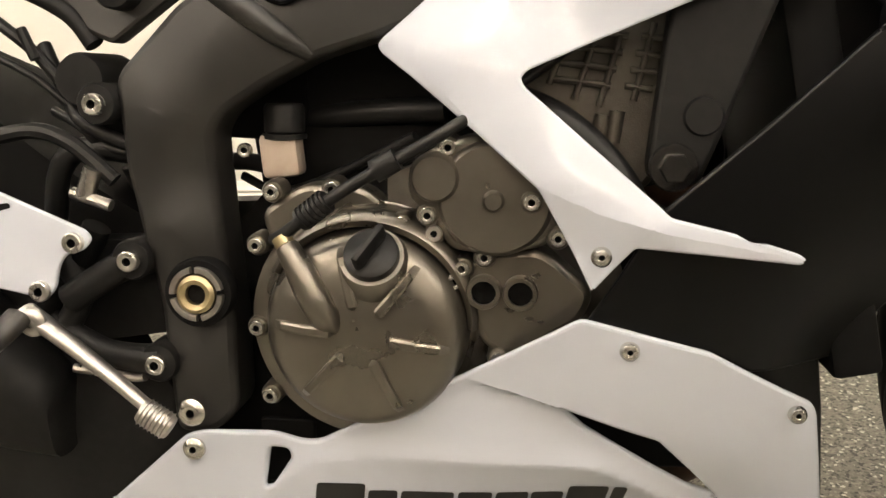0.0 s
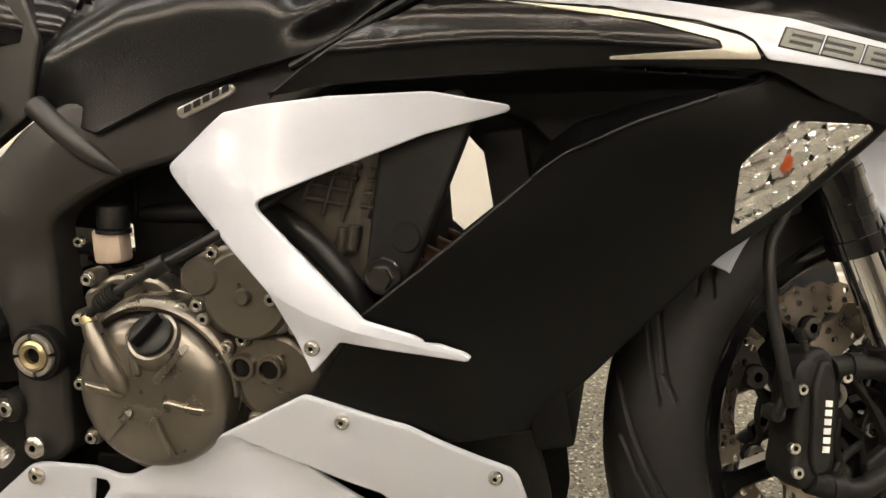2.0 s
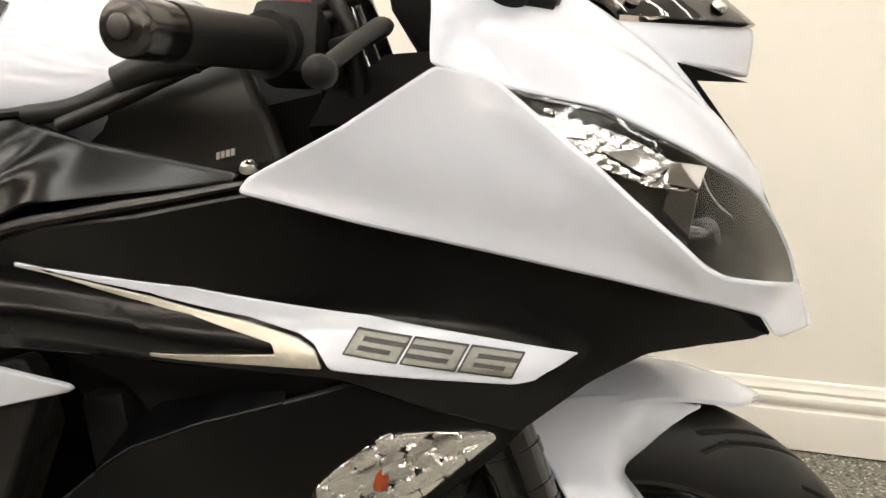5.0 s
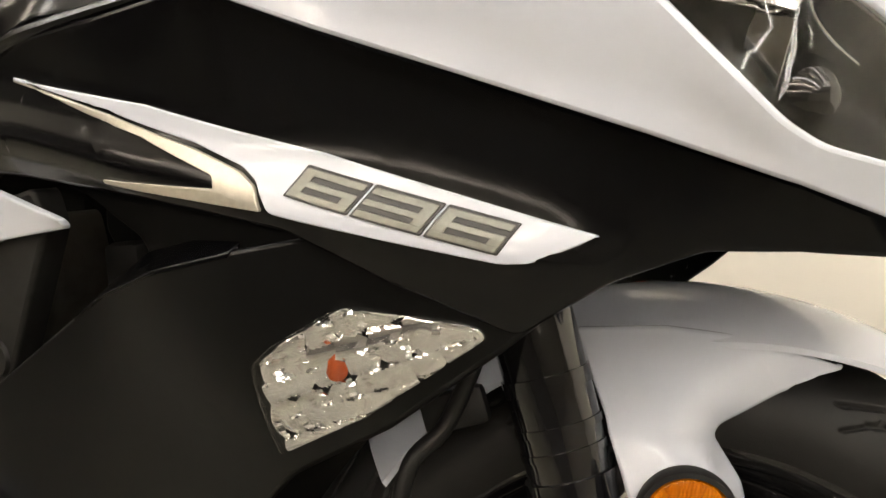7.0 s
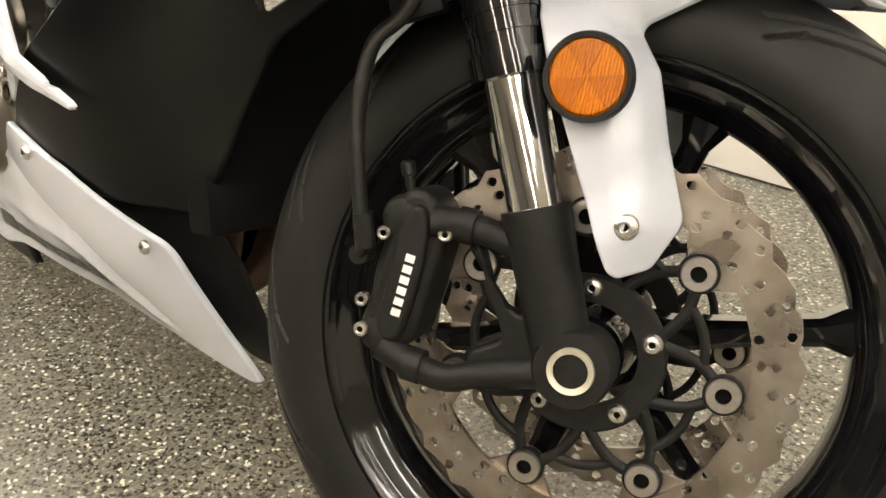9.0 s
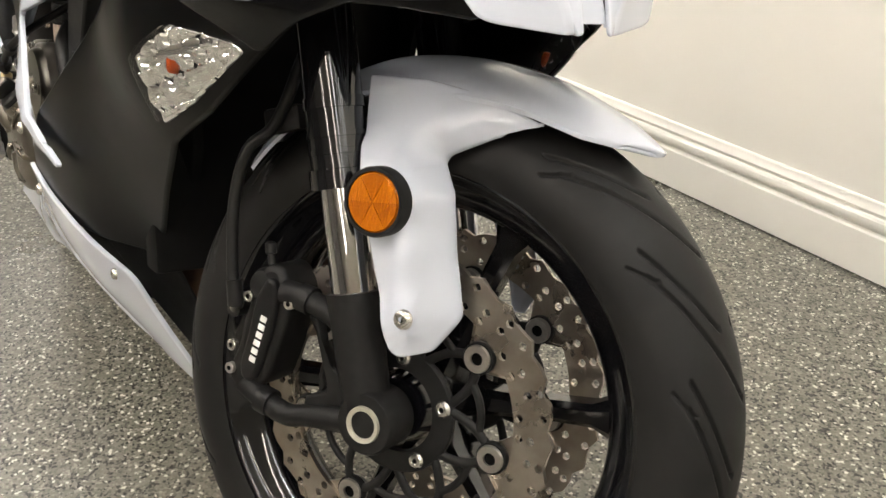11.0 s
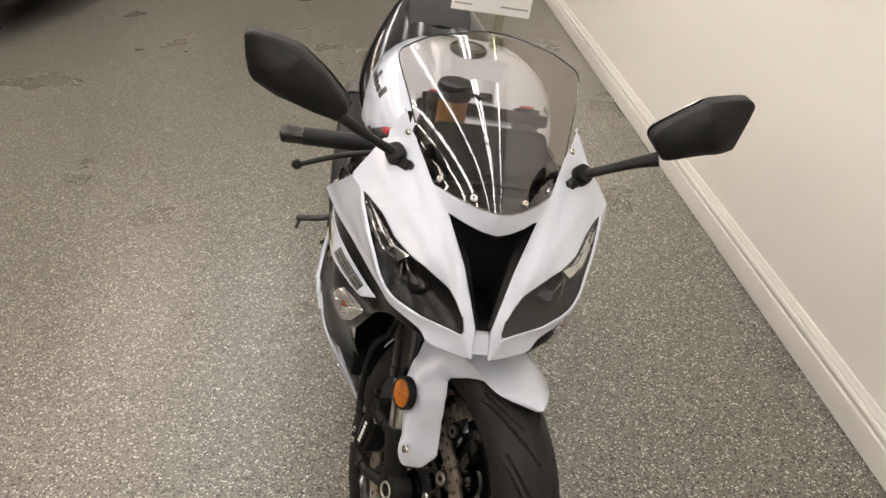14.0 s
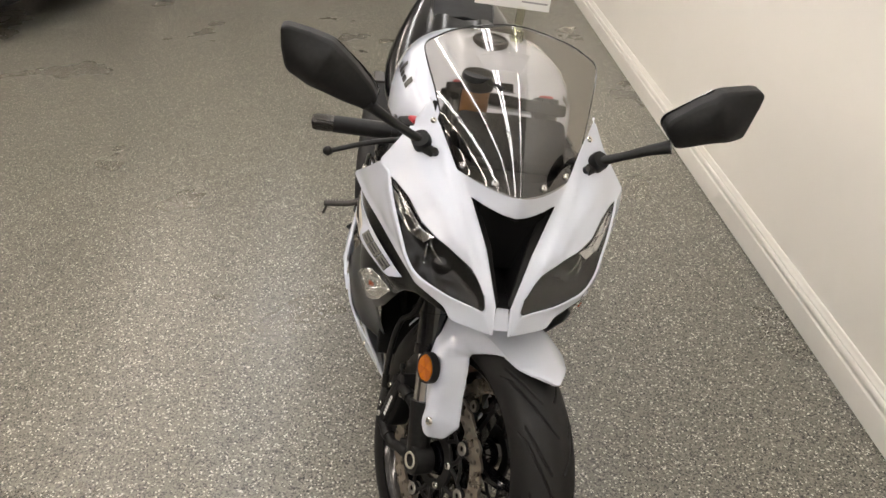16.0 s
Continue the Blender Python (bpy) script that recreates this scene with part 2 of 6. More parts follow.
# ---- shapes ----
def finish(bm, smooth=True):
    bmesh.ops.recalc_face_normals(bm, faces=bm.faces)
    for f in bm.faces:
        f.smooth = smooth
    return bm


def part(name, bm, mat, parent=None, label="", at=None, sharp=35.0, group=""):
    me = bpy.data.meshes.new(name)
    bm.edges.index_update()
    folds = [e.index for e in bm.edges if not e.smooth]
    bm.to_mesh(me)
    bm.free()
    me.materials.append(mat)
    # Faces of index 1 are recesses whose shade is given as near-black colour
    if any(p.material_index for p in me.polygons):
        me.materials.append(DARK)
    if sharp:
        me.set_sharp_from_angle(angle=radians(sharp))
    for k in folds:
        me.edges[k].use_edge_sharp = True
    ob = new(name, me)
    if parent:
        ob.parent = parent
    if at is not None:
        ob.matrix_local = at
    return tagged(ob, label, group=group)


class Sheet:
    """A smooth height field through a few guide points: one coordinate from the other two."""

    def __init__(self, axis, guides, stiff=2e-5):
        self.d = "xyz".index(axis)
        self.i = [k for k in range(3) if k != self.d]
        p = np.array(guides, float)
        a, b, n = p[:, self.i], p[:, self.d], len(p)
        m = np.zeros((n + 3, n + 3))
        m[:n, :n] = self.kernel(a[:, None] - a[None]) + np.eye(n) * stiff
        m[:n, n], m[n, :n] = 1, 1
        m[:n, n + 1:], m[n + 1:, :n] = a, a.T
        self.a, self.w = a, np.linalg.solve(m, np.r_[b, 0, 0, 0])

    @staticmethod
    def kernel(d):
        r = (d**2).sum(-1)
        return np.where(r > 1e-12, 0.5 * r * np.log(r + 1e-12), 0)

    def __call__(self, u, v):
        q = np.array([u, v])
        n = len(self.a)
        return float(self.kernel(q - self.a) @ self.w[:n] + self.w[n] + self.w[n + 1:] @ q)


def from_line(p, line):
    """Distance of a flat point from a line of points, minus on its right-hand side, and how far along (from the nearer end) its foot lies."""
    best, side, run, foot = 9.0, 1.0, 0.0, 0.0
    for a, b in zip(line, line[1:]):
        dx, dy = b[0] - a[0], b[1] - a[1]
        t = ((p[0] - a[0]) * dx + (p[1] - a[1]) * dy) / (dx * dx + dy * dy)
        t = min(1.0, max(0.0, t))
        qx, qy = p[0] - a[0] - t * dx, p[1] - a[1] - t * dy
        d = math.hypot(qx, qy)
        size = math.hypot(dx, dy)
        if d < best - 1e-9:
            best, side, foot = d, 1.0 if dx * qy - dy * qx > 0 else -1.0, run + t * size
        run += size
    return best * side, min(foot, run - foot)


class Relief:
    """A sheet with ridges (line, height, width) and folds (line, drop, width; the left-hand side falls away)."""

    def __init__(self, sheet, inner=1.0, ridges=(), folds=()):
        self.sheet, self.inner, self.folds = sheet, inner, folds
        self.ridges = [([tuple(p[:2]) for p in smooth_path([(u, v, 0) for u, v in line], 5)], high, wide) for line, high, wide in ridges]

    def __call__(self, u, v):
        h = self.sheet(u, v)
        for line, high, wide in self.ridges:
            d, foot = from_line((u, v), line)
            t = min(1.0, foot / (4 * wide))
            h -= self.inner * high * t * t * (3 - 2 * t) * math.exp(-((d / wide) ** 2))
        for line, drop, wide in self.folds:
            d, foot = from_line((u, v), line)
            h += self.inner * drop * min(1.0, max(0.0, d / wide)) * min(1.0, foot / wide)
        return h


def rounded(poly, r):
    """A closed flat outline whose corners are cut to small arcs."""
    out, n = [], len(poly)
    for k in range(n):
        a, b, c = (Vector(poly[(k + j) % n]) for j in (-1, 0, 1))
        p, q = a - b, c - b
        if p.length < 1e-6 or q.length < 1e-6:
            continue
        cut = min(r, p.length * 0.45, q.length * 0.45)
        s, e = b + p.normalized() * cut, b + q.normalized() * cut
        if r <= 0 or p.angle(q) > radians(170):
            out.append(b)
            continue
        for t in (0, 0.25, 0.5, 0.75, 1):
            out.append(s * (1 - t) ** 2 + b * 2 * t * (1 - t) + e * t * t)
    return out


def area2(poly):
    return sum(a[0] * b[1] - b[0] * a[1] for a, b in zip(poly, poly[1:] + poly[:1])) / 2


def shrunk(poly, e):
    """The outline moved inwards by e."""
    s, n, out = (1 if area2([tuple(p) for p in poly]) > 0 else -1), len(poly), []
    for k in range(n):
        a, b, c = (Vector(poly[(k + j) % n]) for j in (-1, 0, 1))
        d1, d2 = (b - a).normalized(), (c - b).normalized()
        n1, n2 = Vector((-d1.y, d1.x)) * s, Vector((-d2.y, d2.x)) * s
        m = n1 + n2
        m = m.normalized() if m.length > 1e-6 else n1
        out.append(b + m * (e / max(0.5, m.dot(n1))))
    return out


def dense(pts, per=3):
    """A closed outline with points added along each side."""
    return [tuple(np.array(a) + (np.array(b) - np.array(a)) * k / per) for a, b in zip(pts, list(pts[1:]) + [pts[0]]) for k in range(per) if np.linalg.norm(np.array(a) - np.array(b)) > 0.008 or k == 0]


def shell(outline, axis="y", inner=1.0, thick=0.004, edge=0.0025, corner=0.006, guides=(), cell=0.02, holes=(), lift=0.0, sheet=None, cuts=()):
    """A moulded panel: its outline (points in space) is filled along a smooth sheet, with rolled rims. inner: the sign along the axis that leads to its back."""
    d = "xyz".index(axis)
    i = [k for k in range(3) if k != d]
    sheet = sheet or Sheet(axis, dense(outline) + list(guides))
    flat = lambda pts: [(p[i[0]], p[i[1]]) if len(p) == 3 else tuple(p) for p in pts]
    bm = bmesh.new()
    loops = [shrunk(rounded(flat(outline), corner), edge)]
    loops += [shrunk(rounded(flat(h), corner * 0.6), -edge) for h in holes]
    for loop in loops:
        vs = [bm.verts.new((p[0], p[1], 0)) for p in loop]
        for a, b in zip(vs, vs[1:] + vs[:1]):
            bm.edges.new((a, b))
    bmesh.ops.triangle_fill(bm, use_beauty=True, use_dissolve=False, edges=bm.edges[:])
    for k in (0, 1):
        lo, hi = min(v.co[k] for v in bm.verts), max(v.co[k] for v in bm.verts)
        steps = int((hi - lo) / cell)
        for s in range(1, steps + 1):
            co, no = [0, 0, 0], [0, 0, 0]
            co[k], no[k] = lo + (hi - lo) * s / (steps + 1), 1
            bmesh.ops.bisect_plane(bm, geom=bm.verts[:] + bm.edges[:] + bm.faces[:], plane_co=co, plane_no=no, dist=1e-6)
    for line in cuts:
        for a, b in zip(line, line[1:]):
            near = [f for f in bm.faces if (f.calc_center_median().xy - (Vector(a) + Vector(b)) / 2).length < (Vector(a) - Vector(b)).length * 0.5 + 2 * cell]
            geom = list({v for f in near for v in f.verts}) + list({e for f in near for e in f.edges}) + near
            bmesh.ops.bisect_plane(bm, geom=geom, plane_co=(a[0], a[1], 0), plane_no=(b[1] - a[1], a[0] - b[0], 0), dist=1e-6)
    bmesh.ops.remove_doubles(bm, verts=bm.verts, dist=1e-5)
    for again in range(2):
        rimmed = {v for e in bm.edges if len(e.link_faces) == 1 for v in e.verts}
        goal, used = {}, set()
        for e in bm.edges:
            p, q = e.verts
            if e.calc_length() < 0.16 * min(cell, 0.02) and p not in used and q not in used and (p not in rimmed or q not in rimmed):
                p, q = (q, p) if p in rimmed else (p, q)
                goal[p] = q
                used |= {p, q}
        bmesh.ops.weld_verts(bm, targetmap=goal)
    bmesh.ops.triangulate(bm, faces=[f for f in bm.faces if len(f.verts) > 4])
    for f in bm.faces:
        if f.normal.z < 0:
            f.normal_flip()
    bm.normal_update()
    ring = [e for e in bm.edges if len(e.link_faces) == 1]
    fold = set(ring)
    base = {v: v.co.copy() for v in bm.verts}
    depth = {v: 0.0 for v in bm.verts}
    for out, deep in ((0.62, 0.22), (0.92, 0.6), (1.0, 1.0), (1.0, None)):
        made = bmesh.ops.extrude_edge_only(bm, edges=ring)["geom"]
        new_edges = [g for g in made if isinstance(g, bmesh.types.BMEdge)]
        fresh = {g for g in made if isinstance(g, bmesh.types.BMVert)}
        if out == 0.62:
            normals = {}
            for v in {v for e in ring for v in e.verts}:
                n = Vector((0, 0))
                for e in v.link_edges:
                    if e in ring:
                        f = [f for f in e.link_faces if all(w in base for w in f.verts)]
                        dv = (e.verts[1].co - e.verts[0].co).normalized()
                        pn = Vector((-dv.y, dv.x))
                        if f and (f[0].calc_center_median() - e.verts[0].co).xy.dot(pn) > 0:
                            pn = -pn
                        n += pn
                normals[v] = n.normalized() if n.length > 1e-6 else n
            root = {}
        for v in fresh:
            for e in v.link_edges:
                w = e.other_vert(v)
                if w not in fresh:
                    src = root.get(w, w)
                    root[v] = src
                    break
        for v in fresh:
            src = root[v]
            n = normals[src]
            v.co = Vector((base[src].x + n.x * edge * out, base[src].y + n.y * edge * out, 0))
            depth[v] = edge * deep if deep is not None else max(thick, edge * 1.2)
        ring = [e for e in new_edges if all(v in fresh for v in e.verts)]
    for v in bm.verts:
        u, w = v.co.x, v.co.y
        h = sheet(u, w) + inner * (depth[v] - lift)
        co = [0, 0, 0]
        co[i[0]], co[i[1]], co[d] = u, w, h
        v.co = co
    finish(bm)
    for e in bm.edges:
        e.smooth = e not in fold
    bm.normal_update()
    if sum(f.normal[d] * f.calc_area() for f in bm.faces) * inner > 0:
        bmesh.ops.reverse_faces(bm, faces=bm.faces)
    return bm


def plate(outline, y, thick=0.006, edge=0.002, corner=0.005, holes=(), cell=9.0, inner=1.0):
    """A flat plate in the x-z plane whose face lies at y."""
    pts = [(p[0], y, p[1]) for p in outline]
    flatsheet = lambda u, v: y
    return shell(pts, "y", inner, thick, edge, corner, (), cell, holes, 0.0, flatsheet)


def mirrored(bm):
    out = bm.copy()
    for v in out.verts:
        v.co.y = -v.co.y
    bmesh.ops.reverse_faces(out, faces=out.faces)
    return out


def lathe(profile, n=32, axis="y", close=False, at=(0, 0, 0), cap=True):
    """A turned body: profile of (radius, along)."""
    bm = bmesh.new()
    rings = []
    for r, h in profile:
        ring = []
        for k in range(n):
            a = 2 * math.pi * k / n
            p = {"y": (r * math.cos(a), h, r * math.sin(a)), "z": (r * math.cos(a), r * math.sin(a), h), "x": (h, r * math.cos(a), r * math.sin(a))}[axis]
            ring.append(bm.verts.new(Vector(p) + Vector(at)))
        rings.append(ring)
    pairs = list(zip(rings, rings[1:])) + ([(rings[-1], rings[0])] if close else [])
    for a, b in pairs:
        for k in range(n):
            bm.faces.new((a[k], a[(k + 1) % n], b[(k + 1) % n], b[k]))
    if cap and not close:
        for ring in (rings[0], rings[-1]):
            if (ring[0].co - ring[n // 2].co).length > 1e-5:
                bm.faces.new(ring)
    bmesh.ops.remove_doubles(bm, verts=bm.verts, dist=1e-6)
    return finish(bm)


def smooth_path(pts, per=6):
    pts = [Vector(p) for p in pts]
    if len(pts) == 2:
        return pts
    out = []
    for k in range(len(pts) - 1):
        a, b, c, d = pts[max(k - 1, 0)], pts[k], pts[k + 1], pts[min(k + 2, len(pts) - 1)]
        for s in range(per):
            t = s / per
            out.append(0.5 * ((2 * b) + (c - a) * t + (2 * a - 5 * b + 4 * c - d) * t * t + (3 * b - a - 3 * c + d) * t**3))
    return out + [pts[-1]]


def tube(pts, r, n=12, per=6, flat=1.0, hollow=False):
    """A round bar or hose along a smooth path; r may be a list that follows the points."""
    path = smooth_path(pts, per)
    rad = [r] * len(path) if isinstance(r, (int, float)) else [float(np.interp(k, np.linspace(0, len(path) - 1, len(r)), r)) for k in range(len(path))]
    bm = bmesh.new()
    up, rings = Vector((0.013, 0.021, 1)), []
    side = None
    for k, p in enumerate(path):
        d = (path[min(k + 1, len(path) - 1)] - path[max(k - 1, 0)]).normalized()
        side = d.cross(up).normalized() if side is None else (side - d * side.dot(d)).normalized()
        top = side.cross(d)
        rings.append([bm.verts.new(p + rad[k] * (math.cos(a) * side + flat * math.sin(a) * top)) for a in (2 * math.pi * j / n for j in range(n))])
    for a, b in zip(rings, rings[1:]):
        for k in range(n):
            bm.faces.new((a[k], a[(k + 1) % n], b[(k + 1) % n], b[k]))
    bm.faces.new(rings[0])
    bm.faces.new(rings[-1])
    return finish(bm)


def loft(sections):
    """A closed skin over rings of equally many points."""
    bm = bmesh.new()
    rings = [[bm.verts.new(p) for p in s] for s in sections]
    n = len(rings[0])
    for a, b in zip(rings, rings[1:]):
        for k in range(n):
            bm.faces.new((a[k], a[(k + 1) % n], b[(k + 1) % n], b[k]))
    bm.faces.new(rings[0])
    bm.faces.new(rings[-1])
    return finish(bm)


def smooth_loft(sections, per=5):
    """A closed skin that glides from ring to ring."""
    count = len(sections[0])
    lines = [smooth_path([sec[k] for sec in sections], per) for k in range(count)]
    rings = [[line[q] for line in lines] for q in range(len(lines[0]))]
    round_rings = []
    for ring in rings:
        closed = smooth_path([ring[-1]] + list(ring) + [ring[0], ring[1]], 3)
        round_rings.append(closed[3:3 + 3 * count])
    return loft(round_rings)


def block(x0, x1, y0, y1, z0, z1, r=0.004):
    bm = bmesh.new()
    bmesh.ops.create_cube(bm, size=1)
    for v in bm.verts:
        v.co = ((x0 + x1) / 2 + v.co.x * (x1 - x0), (y0 + y1) / 2 + v.co.y * (y1 - y0), (z0 + z1) / 2 + v.co.z * (z1 - z0))
    if r:
        bmesh.ops.bevel(bm, geom=bm.edges[:], offset=r, segments=2, profile=0.5, affect="EDGES")
    return finish(bm)


def joined(*bms):
    out = bmesh.new()
    for b in bms:
        me = bpy.data.meshes.new("joint")
        b.to_mesh(me)
        out.from_mesh(me)
        bpy.data.meshes.remove(me)
        b.free()
    return out


def moved(bm, m):
    bm.transform(m)
    return bm


def bolt(x, y, z, r=0.008, h=0.006, way=-1, kind="socket"):
    """A cap screw whose head looks along y."""
    w = way
    if kind == "hex":
        head = lathe([(0.001, y + w * h * 1.5), (r * 0.72, y + w * h * 1.5), (r * 0.8, y + w * h * 1.3), (r * 0.8, y + w * h * 0.5)], 6)
        wash = lathe([(r * 0.3, y + w * h * 0.55), (r * 1.15, y + w * h * 0.5), (r * 1.25, y + w * h * 0.3), (r * 1.25, y)], 28)
        bm = joined(head, wash)
    elif kind == "button":
        bm = joined(lathe([(r * 0.29, y + w * h * 0.45), (r * 0.29, y + w * h * 0.94), (r * 0.36, y + w * h), (r * 0.7, y + w * h * 0.9), (r * 0.95, y + w * h * 0.45), (r, y)], 24), lathe([(0.0005, y + w * h * 0.5), (r * 0.30, y + w * h * 0.5)], 6))
    else:
        bm = joined(lathe([(r * 0.43, y + w * h * 0.5), (r * 0.43, y + w * h * 0.97), (r * 0.49, y + w * h), (r * 0.88, y + w * h), (r, y + w * h * 0.85), (r, y)], 24), lathe([(0.0005, y + w * h * 0.55), (r * 0.45, y + w * h * 0.55)], 6))
    # Socket faces are coloured near-black for the shade inside them
    if kind != "hex":
        for f in bm.faces:
            if max(math.hypot(v.co.x, v.co.z) for v in f.verts) < r * (0.31 if kind == "button" else 0.47):
                f.material_index = 1
    for v in bm.verts:
        v.co.x += x
        v.co.z += z
    return bm


# ---- the room ----
def room():
    wy = 1.1241
    f = tagged(part("floor", block(-10, 8, -11, wy + 0.1, -0.1, 0, 0), FLOOR), "speckled beige and grey flake epoxy floor, slightly glossy", "floor", kind="structure")
    w = part("wall_left", block(-10, 8, wy, wy + 0.12, 0.0, 2.9, 0), WALL)
    tagged(w, "plain cream painted wall with scuffs near the floor", "wall", kind="structure")
    # Unseen walls, added: dark sides and back, pale front, to shape the reflections
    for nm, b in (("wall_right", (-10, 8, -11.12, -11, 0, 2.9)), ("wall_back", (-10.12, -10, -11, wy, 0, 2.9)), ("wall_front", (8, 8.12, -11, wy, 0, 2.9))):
        tagged(part(nm, block(*b, 0), WALL if nm == "wall_front" else TAUPE), "added unseen wall closing the showroom, toned for reflections", "wall", kind="structure")
    tagged(part("ceiling", block(-10, 8, -11, wy, 2.9, 3.0, 0), CEIL), "plain pale painted ceiling of the showroom", "ceiling", kind="structure")
    # Tall moulded skirting along the wall
    prof = [(0, 0), (-0.017, 0), (-0.017, 0.0855), (-0.0165, 0.0875), (-0.0125, 0.0905), (-0.011, 0.0945), (-0.0125, 0.0975), (-0.0155, 0.1005), (-0.0175, 0.1055), (-0.0178, 0.111), (-0.0165, 0.1165), (-0.0135, 0.121), (-0.0095, 0.1225), (-0.0088, 0.1255), (-0.0118, 0.1275), (-0.0122, 0.1305), (-0.0095, 0.135), (-0.0065, 0.1405), (-0.0055, 0.145), (-0.0035, 0.1478), (0, 0.148)]
    bm = bmesh.new()
    ends = [[bm.verts.new((x, wy - 0.001 + p, z + 0.001)) for p, z in prof] for x in (-10.0, 8.0)]
    for k in range(len(prof) - 1):
        bm.faces.new((ends[0][k], ends[0][k + 1], ends[1][k + 1], ends[1][k]))
    for v in bm.verts:
        v.co.z += 0.004 * (v.co.z < 0.01)
    bm.faces.new(ends[0])
    bm.faces.new(ends[1])
    tagged(part("baseboard", finish(bm, False), TRIM, sharp=20), "tall cream-white moulded baseboard with a rounded top bead", "baseboard", kind="structure")


def glow(name, color, power):
    m = bpy.data.materials.new(name)
    m.use_nodes = True
    b = m.node_tree.nodes["Principled BSDF"]
    b.inputs["Emission Color"].default_value, b.inputs["Emission Strength"].default_value = color, power
    return m


def ceiling_light(x, y, tubes, mat, label, length=1.288):
    """A batten on the ceiling with one or two tubes."""
    t = new("ceiling_light")
    t.location = (x, y, 2.9)
    part("housing", block(-length / 2, length / 2, -0.11, 0.11, -0.05, -0.001, 0.01), TRIM, t)
    for dy in tubes:
        part("tube", lathe([(0.001, -length / 2 + 0.01), (0.017, -length / 2 + 0.01), (0.017, length / 2 - 0.01), (0.001, length / 2 - 0.01)], 12, "x", at=(0, dy, -0.07)), mat, t, "lit fluorescent tube")
    return tagged(t, label, "ceiling light", "ceiling lights")


WARM = glow("warm_fluorescent", (1.0, 0.88, 0.755, 1), 36.0)
COOL = glow("cool_fluorescent", (1.0, 0.97, 0.93, 1), 30.0)
FAINT = glow("faint_fluorescent", (1.0, 0.97, 0.93, 1), 19.0)
room()
# The row at y -1.3 is added fill light, clear of the screen's reflections
for ly, tubes, mat, label in ((-4.6, (-.055, .055), WARM, "white fluorescent batten light with two warm lit tubes"), (-2.3, (-.055, .055), WARM, "white fluorescent batten light with two warm lit tubes"), (-1.3, (-.055, .055), COOL, "added unseen fluorescent batten light with two lit tubes"), (-0.35, (0,), FAINT, "white fluorescent batten light with one faint tube"), (0.28, (-.035, .035), FAINT, "white fluorescent batten light with two faint tubes"), (0.82, (0,), FAINT, "white fluorescent batten light with one faint tube")):
    light = ceiling_light(-6.2, ly, tubes, mat, label)
    for k in range(1, 9):
        copy_thing(light, pose(-6.2 + 1.3 * k, ly, 2.9))

# ---- the motorcycle: x ahead, y to its left, z up, leaning on its side stand ----
bike = new("motorcycle")
bike.matrix_world = pose(-0.0008, 0.0016, -0.0400, -9.113, 1.163, 1.092)
tagged(bike, "white and satin-black faired sport motorcycle leaning on its side stand", "motorcycle")


def both(name, bm, mat, label="", sharp=35.0):
    """A panel of the right side and its twin on the left."""
    twin = mirrored(bm)
    a = part(name, bm, mat, bike, label, sharp=sharp)
    b = part(name, twin, mat, bike, label, sharp=sharp)
    return a, b


# Fairing panels (right side; the left side is their mirror image)
LAMP_OUT = [(-.084, -.212, .894), (-.021, -.192, .844), (.033, -.17, .797), (.050, -.158, .781), (.064, -.143, .772), (.098, -.098, .763), (.124, -.037, .753)]
LAMP_IN = [(.125, -.030, .760), (.119, -.034, .779), (.106, -.047, .803), (.093, -.06, .818), (.085, -.074, .826), (.069, -.099, .839), (.053, -.124, .849), (.027, -.149, .863), (-.016, -.17, .882), (-.063, -.195, .890)]
LIP = [(.139, -.018, .720), (.110, -.08, .724), (.097, -.092, .742), (.06, -.138, .757), (-.003, -.17, .773), (-.079, -.203, .79), (-.151, -.236, .806)]
cowl = [(-.221, -.262, .823), (-.217, -.262, .832), (-.165, -.247, .864), (-.112, -.224, .904)] + [(x + .004, y + .003, z + .004) for x, y, z in LAMP_OUT] + LIP
COWL = Relief(Sheet("y", dense(cowl) + [(-.13, -.235, .84), (-.05, -.203, .82)], 1e-4), 1.0, [([(-.26, .826)] + [(x, z) for x, y, z in LIP[::-1]], 0.005, 0.010), ([(x, z) for x, y, z in LAMP_OUT], 0.003, 0.009)])
both("cowl_side_panel", shell(cowl, "y", 1, cell=0.008, sheet=COWL), WHITE, "white nose cowl side panel")

face = [(.078, 0, .9465), (.071, -.014, .9455), (.052, -.036, .9445), (.019, -.067, .943), (-.018, -.096, .942), (-.089, -.126, .986), (-.133, -.146, 1.026), (-.127, -.177, .969), (-.112, -.224, .904)]
face += LAMP_OUT[:1] + LAMP_IN[::-1] + [(.125, -.034, .753), (.139, -.018, .720), (.143, -.012, .722), (.124, -.012, .767), (.08, -.038, .85), (.025, -.07, .915), (.049, -.049, .913), (.069, -.022, .910), (.078, 0, .909)]
face += [(x, -y, z) for x, y, z in face[-2:0:-1]]
marks = [(-.107, .14, .988), (-.005, .125, .915), (.060, .088, .862), (-.06, .17, .925)]
NOSE = Relief(Sheet("x", dense(face) + [(x, k * y, z) for x, y, z in marks for k in (-1, 1)], 1e-4), -1.0, [([(k * .175, .935), (k * .154, .922), (k * .126, .903), (k * .105, .885), (k * .087, .852), (k * .07, .82)], 0.008, 0.012) for k in (-1, 1)] + [([(k * .128, .972), (k * .110, .938), (k * .090, .897), (k * .068, .850), (k * .050, .808)], 0.0085, 0.010) for k in (-1, 1)])
part("nose_panel", shell(face, "x", -1, cell=0.007, corner=0.003, sheet=NOSE), WHITE, bike, "white nose panel round the air intake")
